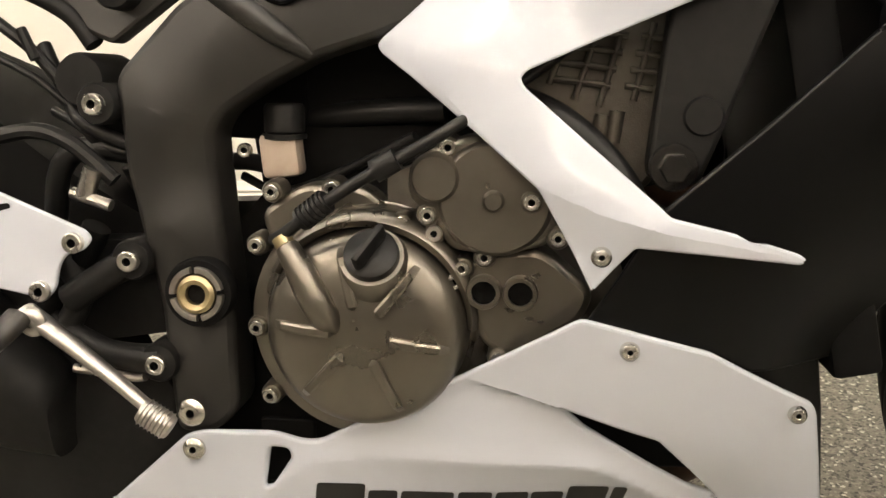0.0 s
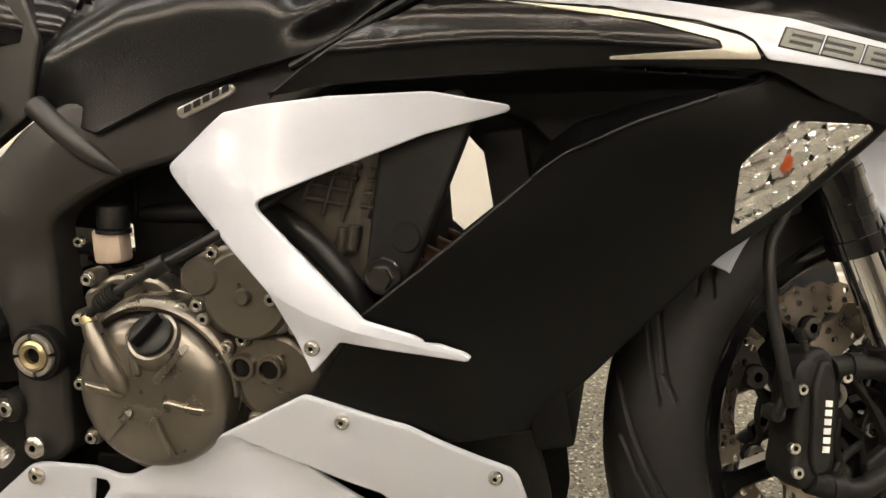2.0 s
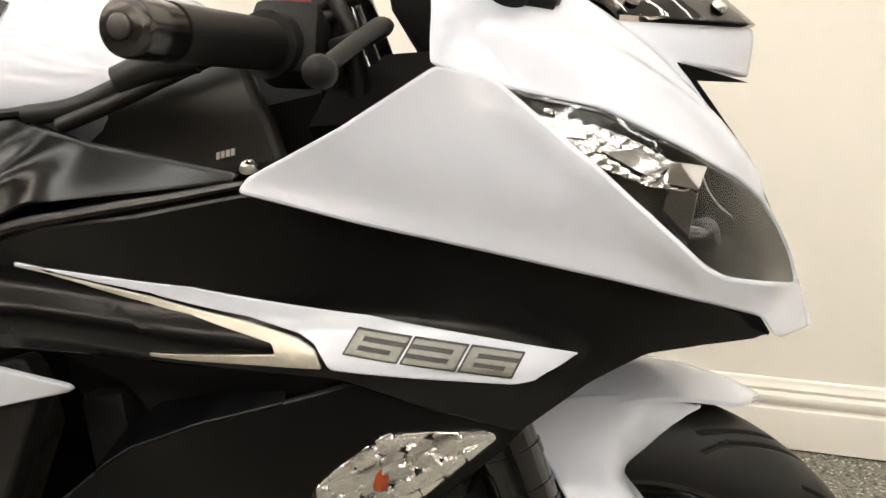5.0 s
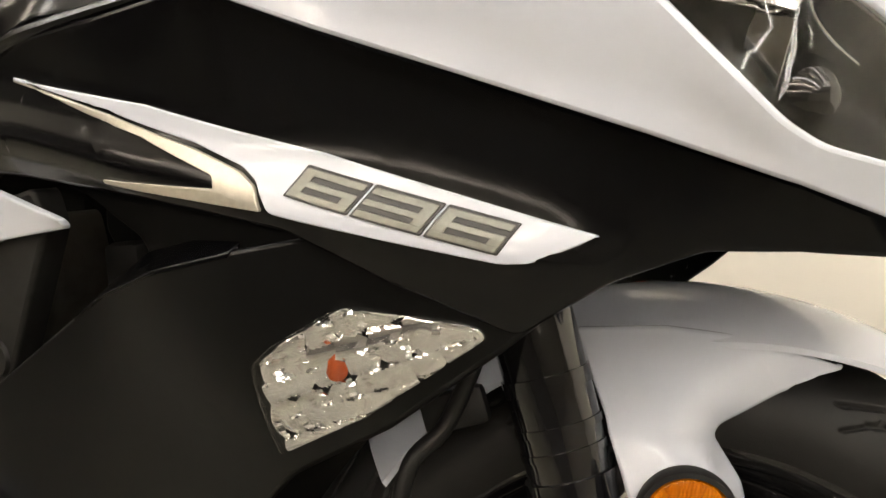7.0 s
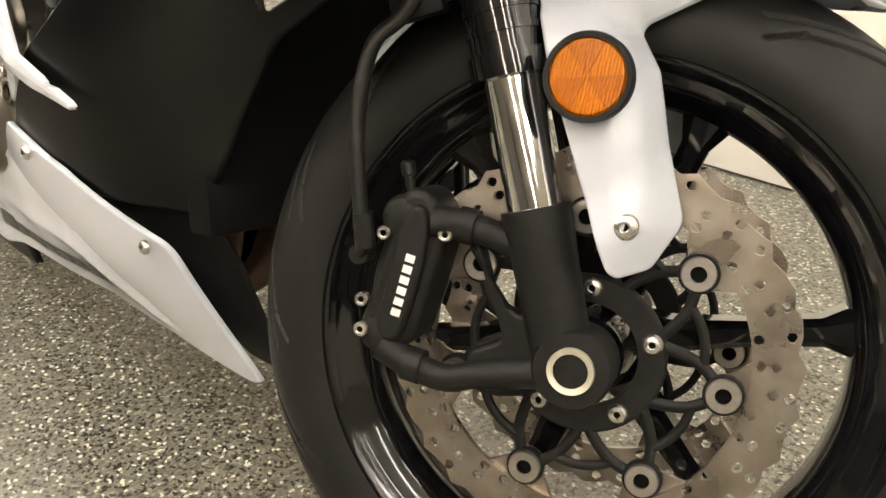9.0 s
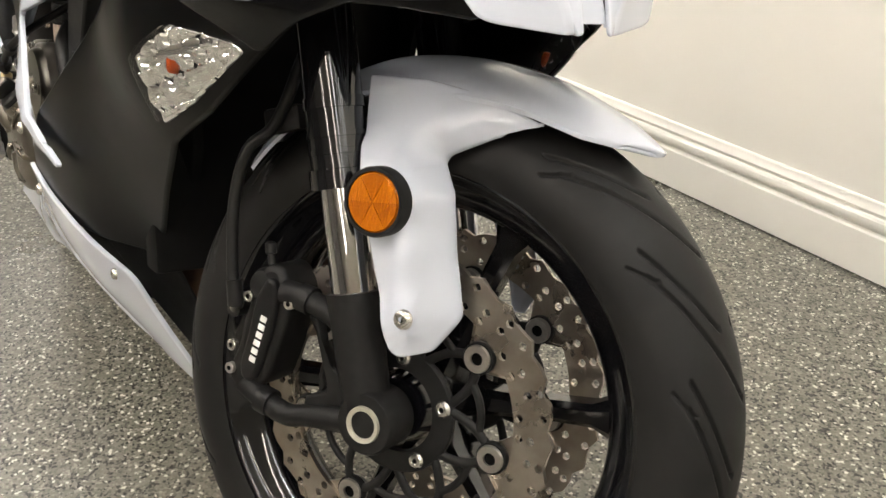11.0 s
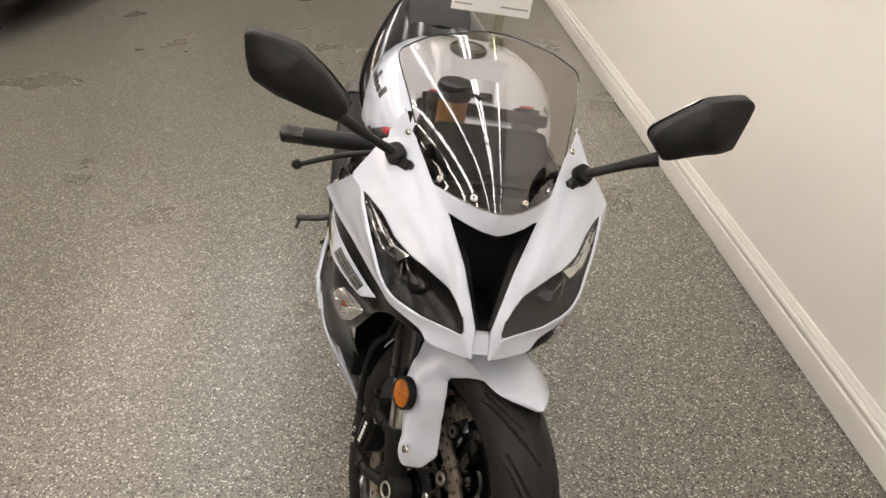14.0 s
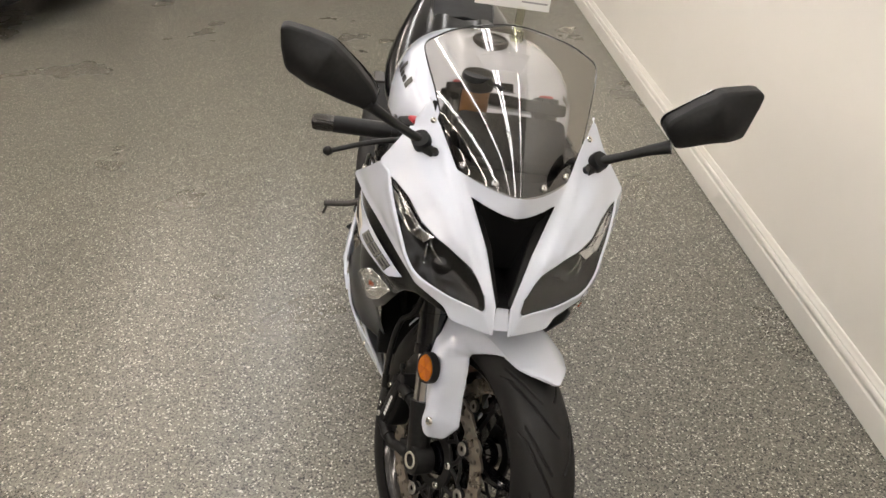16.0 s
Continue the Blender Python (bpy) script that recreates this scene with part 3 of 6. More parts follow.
part("nose_bridge", shell([(.119, -.012, .768), (.139, -.0165, .727), (.139, .0165, .727), (.119, .012, .768)], "x", -1, cell=0.02, corner=0.002, lift=-0.003), WHITE, bike, "short white bridge below the air intake")

upper = [(-.594, -.221, .671), (-.512, -.228, .728), (-.448, -.232, .762), (-.39, -.24, .785), (-.298, -.252, .803), (-.222, -.251, .822), (-.151, -.219, .804), (-.079, -.186, .788), (-.003, -.153, .771), (.06, -.122, .755), (.097, -.078, .739), (.108, -.070, .722),
         (.06, -.115, .722), (.022, -.14, .718), (-.016, -.152, .697), (-.058, -.171, .661), (-.119, -.205, .683), (-.163, -.224, .704), (-.264, -.236, .705), (-.406, -.225, .695), (-.5, -.224, .686)]
UPPER = Relief(Sheet("y", dense(upper), 3e-4), 1.0, [([(-.70, .692), (-.56, .705), (-.42, .720), (-.30, .720), (-.20, .716), (-.12, .711), (-.04, .702), (.02, .694)], 0.0145, 0.021)])
both("upper_side_fairing", shell(upper, "y", 1, cell=0.009, sheet=UPPER), BLACK, "satin-black upper side fairing")
badge = [(-.404, -.232, .759), (-.261, -.251, .758), (-.151, -.221, .746), (-.021, -.157, .72), (-.047, -.167, .704), (-.06, -.174, .702), (-.168, -.226, .713), (-.179, -.231, .728), (-.19, -.235, .734), (-.223, -.245, .742), (-.291, -.247, .751)]
both("white_flash", shell(badge, "y", 1, 0.002, 0.0008, 0.003, cell=0.007, sheet=UPPER, lift=0.0026), WHITE, "white flash decal with an outlined number")
stripe = [(-.404, -.232, .7585), (-.291, -.247, .749), (-.223, -.245, .739), (-.19, -.235, .731), (-.179, -.23, .725), (-.173, -.227, .713), (-.29, -.239, .710), (-.29, -.239, .7125), (-.203, -.238, .7205), (-.206, -.24, .727), (-.262, -.247, .7405)]
both("silver_stripe", shell(stripe, "y", 1, 0.002, 0.0006, 0.002, cell=0.007, sheet=UPPER, lift=0.0022), SILVER, "brushed silver stripe decal")

lower = [(-.495, -.252, .483), (-.416, -.241, .552), (-.344, -.227, .618), (-.324, -.226, .633), (-.266, -.234, .662), (-.202, -.235, .686), (-.155, -.219, .702), (-.086, -.188, .699), (-.03, -.158, .690), (-.066, -.172, .650), (-.125, -.183, .592), (-.186, -.192, .546),
         (-.25, -.178, .47), (-.315, -.16, .391), (-.335, -.155, .358), (-.40, -.205, .357), (-.47, -.232, .36), (-.545, -.245, .398), (-.523, -.252, .434)]
LOWER = Sheet("y", dense(lower) + [(-.3, -.222, .54), (-.4, -.236, .46), (-.181, -.228, .627), (-.138, -.213, .662), (-.2, -.226, .6)], 4e-4)
both("lower_side_fairing", shell(lower, "y", 1, cell=0.009, sheet=LOWER), SOFTBLACK, "large satin-black side fairing")
lip_edge = [(-.352, -.2285, .611), (-.344, -.2275, .6185), (-.324, -.2265, .6335), (-.266, -.2345, .6625), (-.202, -.2355, .6865), (-.205, -.224, .691), (-.262, -.208, .679), (-.315, -.198, .660), (-.337, -.200, .643), (-.348, -.214, .624)]
both("fairing_lip", shell(lip_edge, "z", -1, 0.003, 0.001, 0.003, cell=0.012, lift=-0.001), BLACK, "rolled satin-black edge of the side fairing", 60)
# Near-black sheet inside the fairing pocket, in place of its shade
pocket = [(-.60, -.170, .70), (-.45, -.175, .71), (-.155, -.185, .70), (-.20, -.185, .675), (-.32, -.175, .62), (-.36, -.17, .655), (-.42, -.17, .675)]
both("pocket_shade", shell(pocket, "y", 1, cell=0.03), DARK, "dark sheet for the shade in the fairing pocket")
both("front_duct_panel", shell([(-.47, -.21, .37), (-.350, -.15, .372), (-.346, -.142, .352), (-.333, -.118, .30), (-.316, -.082, .205), (-.32, -.072, .175), (-.36, -.085, .18), (-.42, -.14, .26)], "y", 1, 0.004), PLASTIC, "matte black inner fairing panel")

white = [(-.376, -.2140, .6645), (-.372, -.2165, .668), (-.374, -.219, .6715), (-.441, -.225, .681), (-.533, -.228, .674), (-.6, -.221, .664), (-.638, -.212, .656), (-.703, -.195, .605), (-.707, -.194, .600), (-.703, -.197, .594), (-.678, -.209, .577), (-.625, -.235, .536), (-.58, -.248, .498), (-.553, -.252, .45), (-.54, -.253, .424),
         (-.511, -.257, .459), (-.464, -.258, .456), (-.397, -.248, .4495), (-.393, -.247, .453), (-.398, -.248, .457), (-.443, -.255, .471), (-.488, -.258, .4815), (-.495, -.257, .488), (-.502, -.256, .494), (-.592, -.241, .570), (-.595, -.240, .576), (-.591, -.240, .581), (-.541, -.229, .603), (-.501, -.225, .62), (-.447, -.217, .643)]
KEEL = [(-.38, .4505), (-.397, .453), (-.454, .4645), (-.487, .470), (-.529, .481), (-.566, .495), (-.583, .502), (-.668, .580), (-.6755, .590), (-.674, .600), (-.664, .606), (-.652, .609)]
COVER = Relief(Sheet("y", dense(white) + [(-.645, -.226, .588), (-.56, -.256, .495), (-.50, -.262, .474), (-.52, -.230, .645)]), 1.0, [], [(KEEL, 0.011, 0.034)])
both("frame_cover", shell(white, "y", 1, 0.006, 0.0018, 0.003, cell=0.008, lift=0.006, sheet=COVER, cuts=[KEEL]), WHITE, "white C-shaped frame cover with a pointed lower spear", 14)

belly = [(-.946, -.188, .209), (-.871, -.195, .278), (-.857, -.195, .282), (-.795, -.194, .284), (-.77, -.192, .277), (-.756, -.192, .278), (-.632, -.22, .351), (-.547, -.249, .405), (-.511, -.246, .396), (-.452, -.236, .38), (-.361, -.182, .326), (-.355, -.175, .316),
         (-.317, -.095, .171), (-.329, -.097, .165), (-.435, -.128, .186), (-.541, -.142, .193), (-.7, -.165, .195), (-.738, -.169, .194), (-.79, -.17, .179)]
hole = [(-.799, .27), (-.784, .269), (-.781, .261), (-.799, .233), (-.806, .231)]
vent = [(-.559, .326), (-.515, .310), (-.483, .299), (-.454, .267), (-.427, .234), (-.449, .244), (-.498, .279), (-.540, .307)]
BROW = [(-.70, .312), (-.627, .345), (-.588, .3355), (-.559, .3265), (-.515, .3105), (-.482, .2985), (-.454, .268), (-.427, .2345), (-.395, .19)]
CREASE = [(-.84, .196), (-.829, .204), (-.802, .229), (-.766, .257), (-.74, .262), (-.682, .269), (-.536, .270), (-.496, .250), (-.439, .214), (-.402, .196)]


class Belly:
    """The belly pan's skin: a hollow below the brow that runs out to a crease."""
    base = Relief(Sheet("y", belly + [(-.627, -.218, .344), (-.74, -.192, .262), (-.628, -.199, .269), (-.536, -.196, .270), (-.50, -.222, .325), (-.42, -.192, .285), (-.68, -.176, .222), (-.56, -.165, .222)]), 1.0, [(CREASE, 0.003, 0.011)])

    def __call__(self, x, z):
        y = self.base(x, z)
        zu, zc = (float(np.interp(x, [p[0] for p in q], [p[1] for p in q])) for q in (BROW, CREASE))
        if x > -.70 and zc < z < zu:
            deep = float(np.interp(x, (-.70, -.64, -.59, -.53, -.45, -.40), (0, .003, .008, .013, .010, 0)))
            y += deep * ((z - zc) / (zu - zc)) ** 0.8 * min(1.0, (zu - z) / 0.003)
        return y


BELLY = Belly()
both("belly_pan", shell(belly, "y", 1, 0.006, 0.003, 0.006, cell=0.007, holes=[hole, vent], sheet=BELLY, lift=0.004, cuts=[CREASE, BROW[1:-1]]), WHITE, "white belly pan with a curved vent")
# Near-black sheets that stand in for the shade behind vent and hole
both("vent_shade", plate([(-.57, .33), (-.46, .30), (-.42, .24), (-.47, .24), (-.57, .29)], -.125, 0.004), DARK, "dark sheet for the shade in the vent")
both("hole_shade", plate([(-.82, .28), (-.77, .28), (-.77, .22), (-.82, .22)], -.155, 0.004), DARK, "dark sheet for the shade behind the belly pan opening")


# Plain black blocks in the place of the maker's mark: along, foot, width, height
for x0, x1, tall in ((-.764, -.722, 1.0), (-.719, -.694, .70), (-.691, -.646, .68), (-.6425, -.614, .70), (-.611, -.584, .70), (-.5815, -.555, .70), (-.552, -.519, 1.0), (-.5155, -.504, 1.0)):
    foot = .2145 + (x0 + .764) * .0345
    top = foot + .0235 * tall
    lean = .0035 * tall
    both("logo_block", shell([(x0, 0, foot), (x1, 0, foot + (x1 - x0) * .0345), (x1 + lean, 0, top + (x1 - x0) * .0345), (x0 + lean, 0, top)], "y", 1, 0.0006, 0.0004, 0.0035, cell=0.02, sheet=BELLY, lift=0.0055), INK)

# Outlined three-figure number on the flash
for k in range(3):
    xa = -.1615 + k * 0.0340
    za = .7232 - k * 0.0056
    fig = []
    quad = lambda x0, z0, x1, z1, up: shell([(xa + x0 + z0 * 0.4, 0, za + z0 - x0 * 0.17), (xa + x1 + z0 * 0.4, 0, za + z0 - x1 * 0.17), (xa + x1 + z1 * 0.4, 0, za + z1 - x1 * 0.17), (xa + x0 + z1 * 0.4, 0, za + z1 - x0 * 0.17)], "y", 1, 0.0006, 0.0003, 0.0008, cell=0.007, sheet=UPPER, lift=up)
    both("number_ground", quad(0, 0, .0328, .0162, .0034), INK)
    quad2 = lambda *b: quad(*b, .0042)
    fig = [quad2(.0013, .0120, .0315, .0151), quad2(.0013, .0067, .0315, .0095), quad2(.0013, .0011, .0315, .0042)]
    if k != 1:
        fig += [quad2(.0013, .0011, .0070, .0151), quad2(.0258, .0011, .0315, .0095)]
    else:
        fig += [quad2(.0258, .0011, .0315, .0151)]
    both("figure", joined(*fig), FIGURE, "grey metallic block figure")

# Turn signal set flush in the side fairing
sig = [(-.181, -.23, .627), (-.17, -.229, .64), (-.138, -.215, .666), (-.074, -.18, .664), (-.071, -.179, .658), (-.134, -.202, .599), (-.181, -.204, .566)]
for s, lens in zip((1, -1), both("turn_signal", shell(sig, "y", 1, 0.004, 0.002, 0.004, cell=0.02, sheet=LOWER, lift=0.0100), LENS, "clear faceted turn signal")):
    bowl = shell(sig, "y", 1, 0.003, 0.001, 0.004, cell=0.0015, sheet=LOWER, lift=0.0030)
    for v in bowl.verts:
        u, w = (v.co.x + .22 * v.co.z) / .017, (v.co.z - .55 * v.co.x) / .0125
        tilt, nod = math.sin(7.3 * math.floor(u) + 4.1 * math.floor(w)), math.cos(5.9 * math.floor(u) - 8.7 * math.floor(w))
        v.co.y += .0030 * ((u % 1 - .5) ** 2 + .8 * (w % 1 - .5) ** 2) + .0055 * tilt * (u % 1 - .5) + .0045 * nod * (w % 1 - .5)
    bulb = lathe([(0.0005, -0.009), (0.0042, -0.0082), (0.0060, -0.005), (0.0062, 0.003), (0.0042, 0.0075), (0.0005, 0.0085)], 20, "z", at=(-.143, LOWER(-.143, .632) + .0006, .632))
    if s < 0:
        bowl, bulb = mirrored(bowl), mirrored(bulb)
    part("reflector_bowl", bowl, CRYSTAL, lens, "faceted mirror bowl", sharp=26)
    part("bulb", bulb, BULB, lens, "orange bulb")

# Headlights
lamp = LAMP_OUT + LAMP_IN
LAMP = Sheet("x", dense(lamp), 3e-4)
for s, lens in zip((1, -1), both("headlight", shell(lamp, "x", -1, 0.003, 0.002, 0.004, cell=0.012, sheet=LAMP, lift=0.001), LENS, "clear swept headlight")):
    deep = Sheet("x", dense([(p[0] - .004, p[1], p[2]) for p in lamp]) + [(LAMP(y, z) - d, y, z) for y, z, d in ((-.165, .835, .022), (-.14, .81, .032), (-.10, .795, .036), (-.065, .782, .026))])
    bowl = shell(lamp, "x", -1, 0.003, 0.001, 0.004, cell=0.008, sheet=deep)
    chrome = [(0, -.204, .884), (0, -.185, .880), (0, -.163, .863), (0, -.145, .849), (0, -.121, .848), (0, -.142, .830), (0, -.165, .834), (0, -.189, .850)]
    bright = shell(chrome, "x", -1, 0.003, 0.001, 0.002, cell=0.0022, sheet=LAMP, lift=-0.0058)
    for v in bright.verts:
        v.co.x += 0.0013 * math.sin((v.co.z * 0.75 - v.co.y * 0.65) * 1150) + 0.0010 * math.sin((v.co.z * 0.6 + v.co.y * 0.8) * 620)
    shards = []
    for quad, tip in (([(-.181, .856), (-.166, .858), (-.152, .846), (-.166, .840)], 0.010), ([(-.150, .850), (-.124, .847), (-.141, .832), (-.158, .836)], 0.014), ([(-.200, .878), (-.188, .874), (-.182, .862), (-.194, .864)], 0.008)):
        shards.append(shell([(0, y, z) for y, z in quad], "x", -1, 0.002, 0.0006, 0.001, cell=0.02, sheet=Relief(LAMP, 1.0, [], [([quad[1], quad[0]], tip, 0.03)]), lift=-0.0025))
    arcs = [tube([(LAMP(y, z) - .005, y, z) for y, z in pts], 0.0009, 8) for pts in (((-.129, .842), (-.127, .830), (-.118, .819), (-.108, .812)),)]
    panel = plate([(.017, .8355), (.046, .8295), (.0415, .7895), (.0245, .8055)], -.135, 0.002, 0.0006, 0.001)
    hood = plate([(.000, .838), (.016, .8355), (.0235, .808), (.012, .822)], -.142, 0.002, 0.0006, 0.001)
    ball = moved(lathe([(.0005, .006), (.008, .0045), (.014, .001), (.0190, -.006)], 32, "x"), pose(LAMP(-.108, .800) - .022, -.108, .800, 0, -18, -28))
    pieces = [("bowl", bowl, BOWL, "dark smooth headlight bowl"), ("upper_reflector", bright, MIRRORED, "ribbed chrome reflector")] + [("side_mirror", panel, MIRRORED, "flat mirror panel"), ("dark_hood", hood, BOWL, "dark hood beside the mirror panel"), ("projector_lens", ball, GLOSS, "dark glass projector lens")] + [("trim_blade", b, CHROME, "bright trim line") for b in arcs] + [("reflector_facet", b, MIRRORED, "bright mirror facet") for b in shards]
    for nm, b, mt, lb in pieces:
        part(nm, b if s > 0 else mirrored(b), mt, lens, lb)
inside = shrunk([(p[1], p[2]) for p in lamp], 0.0035)
both("headlight_gasket", shell(lamp, "x", -1, 0.008, 0.001, 0.004, cell=0.02, sheet=LAMP, lift=-0.002, holes=[[tuple(p) for p in inside]]), GLOSS, "black headlight gasket")

# Air intake
duct = []
for x, k in ((0.03, 1.0), (-0.03, 0.86), (-0.10, 0.7)):
    duct.append([(x + dx * k, y * k, z) for dx, y, z in ((0.0, -.07, .915), (.048, 0, .905), (0.0, .07, .915), (.052, .038, .85), (.094, .012, .767), (.094, -.012, .767), (.052, -.038, .85))])
bm = bmesh.new()
rings = [[bm.verts.new(p) for p in s] for s in duct]
for a, b in zip(rings, rings[1:]):
    for k in range(7):
        bm.faces.new((a[k], a[(k + 1) % 7], b[(k + 1) % 7], b[k]))
bm.faces.new(rings[-1])
part("air_intake", finish(bm, False), DARK, bike, "deep black air intake", sharp=20)
# Dark block added to close a bright gap, as the shade down there
part("intake_filler", block(.080, .1185, -.0125, .0125, .748, .769, .002), DARK, bike, "added dark filler for the shade at the air intake's foot")
both("intake_lip", shell([(.026, -.071, .917), (.081, -.0385, .85), (.125, -.012, .766), (.118, -.008, .770), (.068, -.030, .85), (.012, -.058, .905)], "x", -1, 0.004, 0.001, 0.002, cell=0.02, lift=-0.002), PLASTIC, "matte black intake lip")

# Windscreen
screen = [(.079, 0, .948), (.071, -.014, .9475), (.052, -.036, .947), (.019, -.067, .946), (-.018, -.096, .945), (-.089, -.124, .99), (-.14, -.140, 1.03), (-.21, -.156, 1.060), (-.25, -.1625, 1.075), (-.265, -.159, 1.084), (-.275, -.146, 1.092), (-.288, -.10, 1.111), (-.295, 0, 1.128)]
full = screen + [(x, -y, z) for x, y, z in screen[-2:0:-1]]


def SCREEN(y, z):
    """The screen's skin: a bubble, tighter round its foot."""
    u, v = z - .948, max(0.0, z - .945)
    bend = 1.35 + 2.3 * math.exp(-((v / .07) ** 1.3))
    return .078 - 1.172 * u - 5 * u * u - bend * ((y * y + .0009) ** .75 - .0052)


ws = part("windscreen", shell(full, "x", -1, 0.003, 0.0015, 0.012, cell=0.006, sheet=SCREEN, lift=0.002), SMOKE, bike, "smoked curved windscreen")
rim = [p for p in screen[5:]] + [(x, -y, z) for x, y, z in screen[-2:4:-1]]
part("edge_bead", tube([(SCREEN(y, z) + .001, y, z) for x, y, z in rim], 0.0014, 8, 5), GLOSS, ws, "dark polished screen edge")
band = [(0, y, z + .001) for x, y, z in screen[:5]] + [(0, -.088, .956), (0, -.05, .962), (0, 0, .966)]
band += [(0, -y, z) for x, y, z in band[-2:0:-1]]
part("screen_band", shell(band, "x", -1, 0.001, 0.0005, 0.002, cell=0.02, sheet=SCREEN, lift=-0.002), DARK, ws, "black band along the screen foot")
for y, z in ((-.088, .957), (-.040, .957), (.040, .957), (.088, .957)):
    part("screen_screw", moved(bolt(0, 0, 0, 0.006, 0.005, -1, "button"), pose(SCREEN(y, z) + 0.003, y, z, -50, 0, 90 + 600 * y)), ZINC, ws, "button-head screw")
for y in (-.14, .14):
    part("screen_screw", moved(bolt(0, 0, 0, 0.006, 0.005, -1, "button"), pose(-.107, y, .992, -62, 0, 90)), ZINC, ws, "button-head screw")

# Dash, clamp and steering head behind the screen
part("dash", moved(block(-.06, .02, -.1, .1, -.05, .05, 0.018), pose(-.12, 0, .955, 0, -35, 0)), DARK, bike, "black instrument cluster")
part("dash_hood", shell([(-.03, -.09, .965), (-.03, .09, .965), (-.15, .10, 1.005), (-.15, -.10, 1.005)], "z", -1, 0.01, 0.003, 0.02, cell=0.03, guides=[(-.09, 0, 1.0)]), DARK, bike, "matte black dash hood")
part("inner_cowl", loft([[(x, y * w, z + dz) for y, dz in ((-1, .0), (-.6, -.07), (.6, -.07), (1, 0), (.6, .05), (-.6, .05))] for x, w, z in ((-.22, .16, .86), (-.12, .17, .87), (-.02, .14, .875), (.03, .08, .86))]), DARK, bike, "dark inner nose structure")

# Steering parts turn about the raked head; drawn here straight ahead, with the wheel's middle as the origin
RAKE, TURNED = 24.0, 27.0
up = Vector((-math.sin(radians(RAKE)), 0, math.cos(radians(RAKE))))
STEER = Matrix.Translation((0.0005, 0.011, 0.335)) @ Matrix.Rotation(radians(TURNED), 4, up)


def spart(name, bm, mat, label="", sharp=35.0, parent=None):
    if parent:
        return part(name, bm, mat, parent, label, sharp=sharp)
    return part(name, bm, mat, bike, label, at=STEER, sharp=sharp)


def front_wheel():
    # Tyre carcass whose tread carries curved grooves, long and short by turns, mirrored about its middle
    around, period = 1200, 2 * math.pi / 15
    ax = np.radians(np.concatenate((np.linspace(-108, -84, 8, endpoint=False), np.linspace(-84, 84, 150), np.linspace(87, 108, 8))))
    across = len(ax)
    ang = np.linspace(0, 2 * math.pi, around, endpoint=False)
    A, X = np.meshgrid(ang, ax, indexing="ij")
    cut = np.zeros_like(A)
    for side in (-1, 1):
        for lo, hi, start, sweep, wide in ((0.06, 1.10, 0.0, 0.42, 0.0022), (0.36, 1.02, 0.21, 0.29, 0.0020), (1.0, 1.30, 0.40, 0.08, 0.0016)):
            u = np.clip((side * X - lo) / (hi - lo), 0, 1)
            mid = start + sweep * u ** 1.25 + (0.5 * period if side > 0 else 0)
            off = (A - mid + period / 2) % period - period / 2
            slope = sweep * 1.25 * np.maximum(u, 0.05) ** 0.25 / (hi - lo) / 0.0575 * 0.29
            dist = np.abs(off) * 0.29 / np.sqrt(1 + slope ** 2)
            over = np.maximum(0, np.maximum(lo - side * X, side * X - hi)) * 0.0575
            d = np.hypot(dist, over)
            cut = np.maximum(cut, np.clip((wide - d) / 0.0014, 0, 1))
    R = 0.0575 - 0.0042 * cut
    rad = 0.2435 + R * np.cos(X)
    pts = np.stack((rad * np.cos(A), 0.060 * np.sin(X) * (1 - 0.06 * cut), rad * np.sin(A)), -1).reshape(-1, 3)
    quads = [(i * across + j, i * across + j + 1, (i + 1) % around * across + j + 1, (i + 1) % around * across + j) for i in range(around) for j in range(across - 1)]
    me = bpy.data.meshes.new("front_tyre")
    me.from_pydata(pts.tolist(), [], quads)
    me.materials.append(RUBBER)
    me.shade_smooth()
    tyre = new("front_tyre", me)
    tyre.parent = bike
    tyre.matrix_local = STEER
    tagged(tyre, "black front sport tyre with curved tread grooves")
    half = [(0.2285, 0.0500), (0.2290, 0.0540), (0.2275, 0.0558), (0.2240, 0.0558), (0.2205, 0.0535), (0.2180, 0.0490), (0.2130, 0.0455), (0.2065, 0.0415), (0.1985, 0.0355), (0.1925, 0.0290), (0.1890, 0.0180), (0.1885, 0.0)]
    rimprof = [(0.212, 0.0), (0.212, 0.040)] + half + [(r, -y) for r, y in half[-2::-1]] + [(0.212, -0.040)]
    rim = spart("front_rim", lathe(rimprof, 96, "y", True), GLOSS, "gloss black cast front rim", 40)
    for k in range(6):
        a = radians(60 * k + 18)
        sec = []
        for r, w, h in ((0.030, 0.020, 0.026), (0.06, 0.013, 0.022), (0.12, 0.010, 0.017), (0.17, 0.011, 0.018), (0.1905, 0.020, 0.024)):
            sec.append([(r, h * sy, w * sz) for sy, sz in ((-1, -.5), (-.6, -1), (.6, -1), (1, -.5), (1, .5), (.6, 1), (-.6, 1), (-1, .5))])
        part("spoke", moved(loft(sec), Matrix.Rotation(-a, 4, "Y")), GLOSS, rim)
    part("hub", lathe([(0.014, -0.075), (0.030, -0.075), (0.034, -0.06), (0.036, -0.03), (0.036, 0.03), (0.034, 0.06), (0.030, 0.075), (0.014, 0.075)], 32), GLOSS, rim, "black wheel hub")
    for s in (-1, 1):
        disc(s)


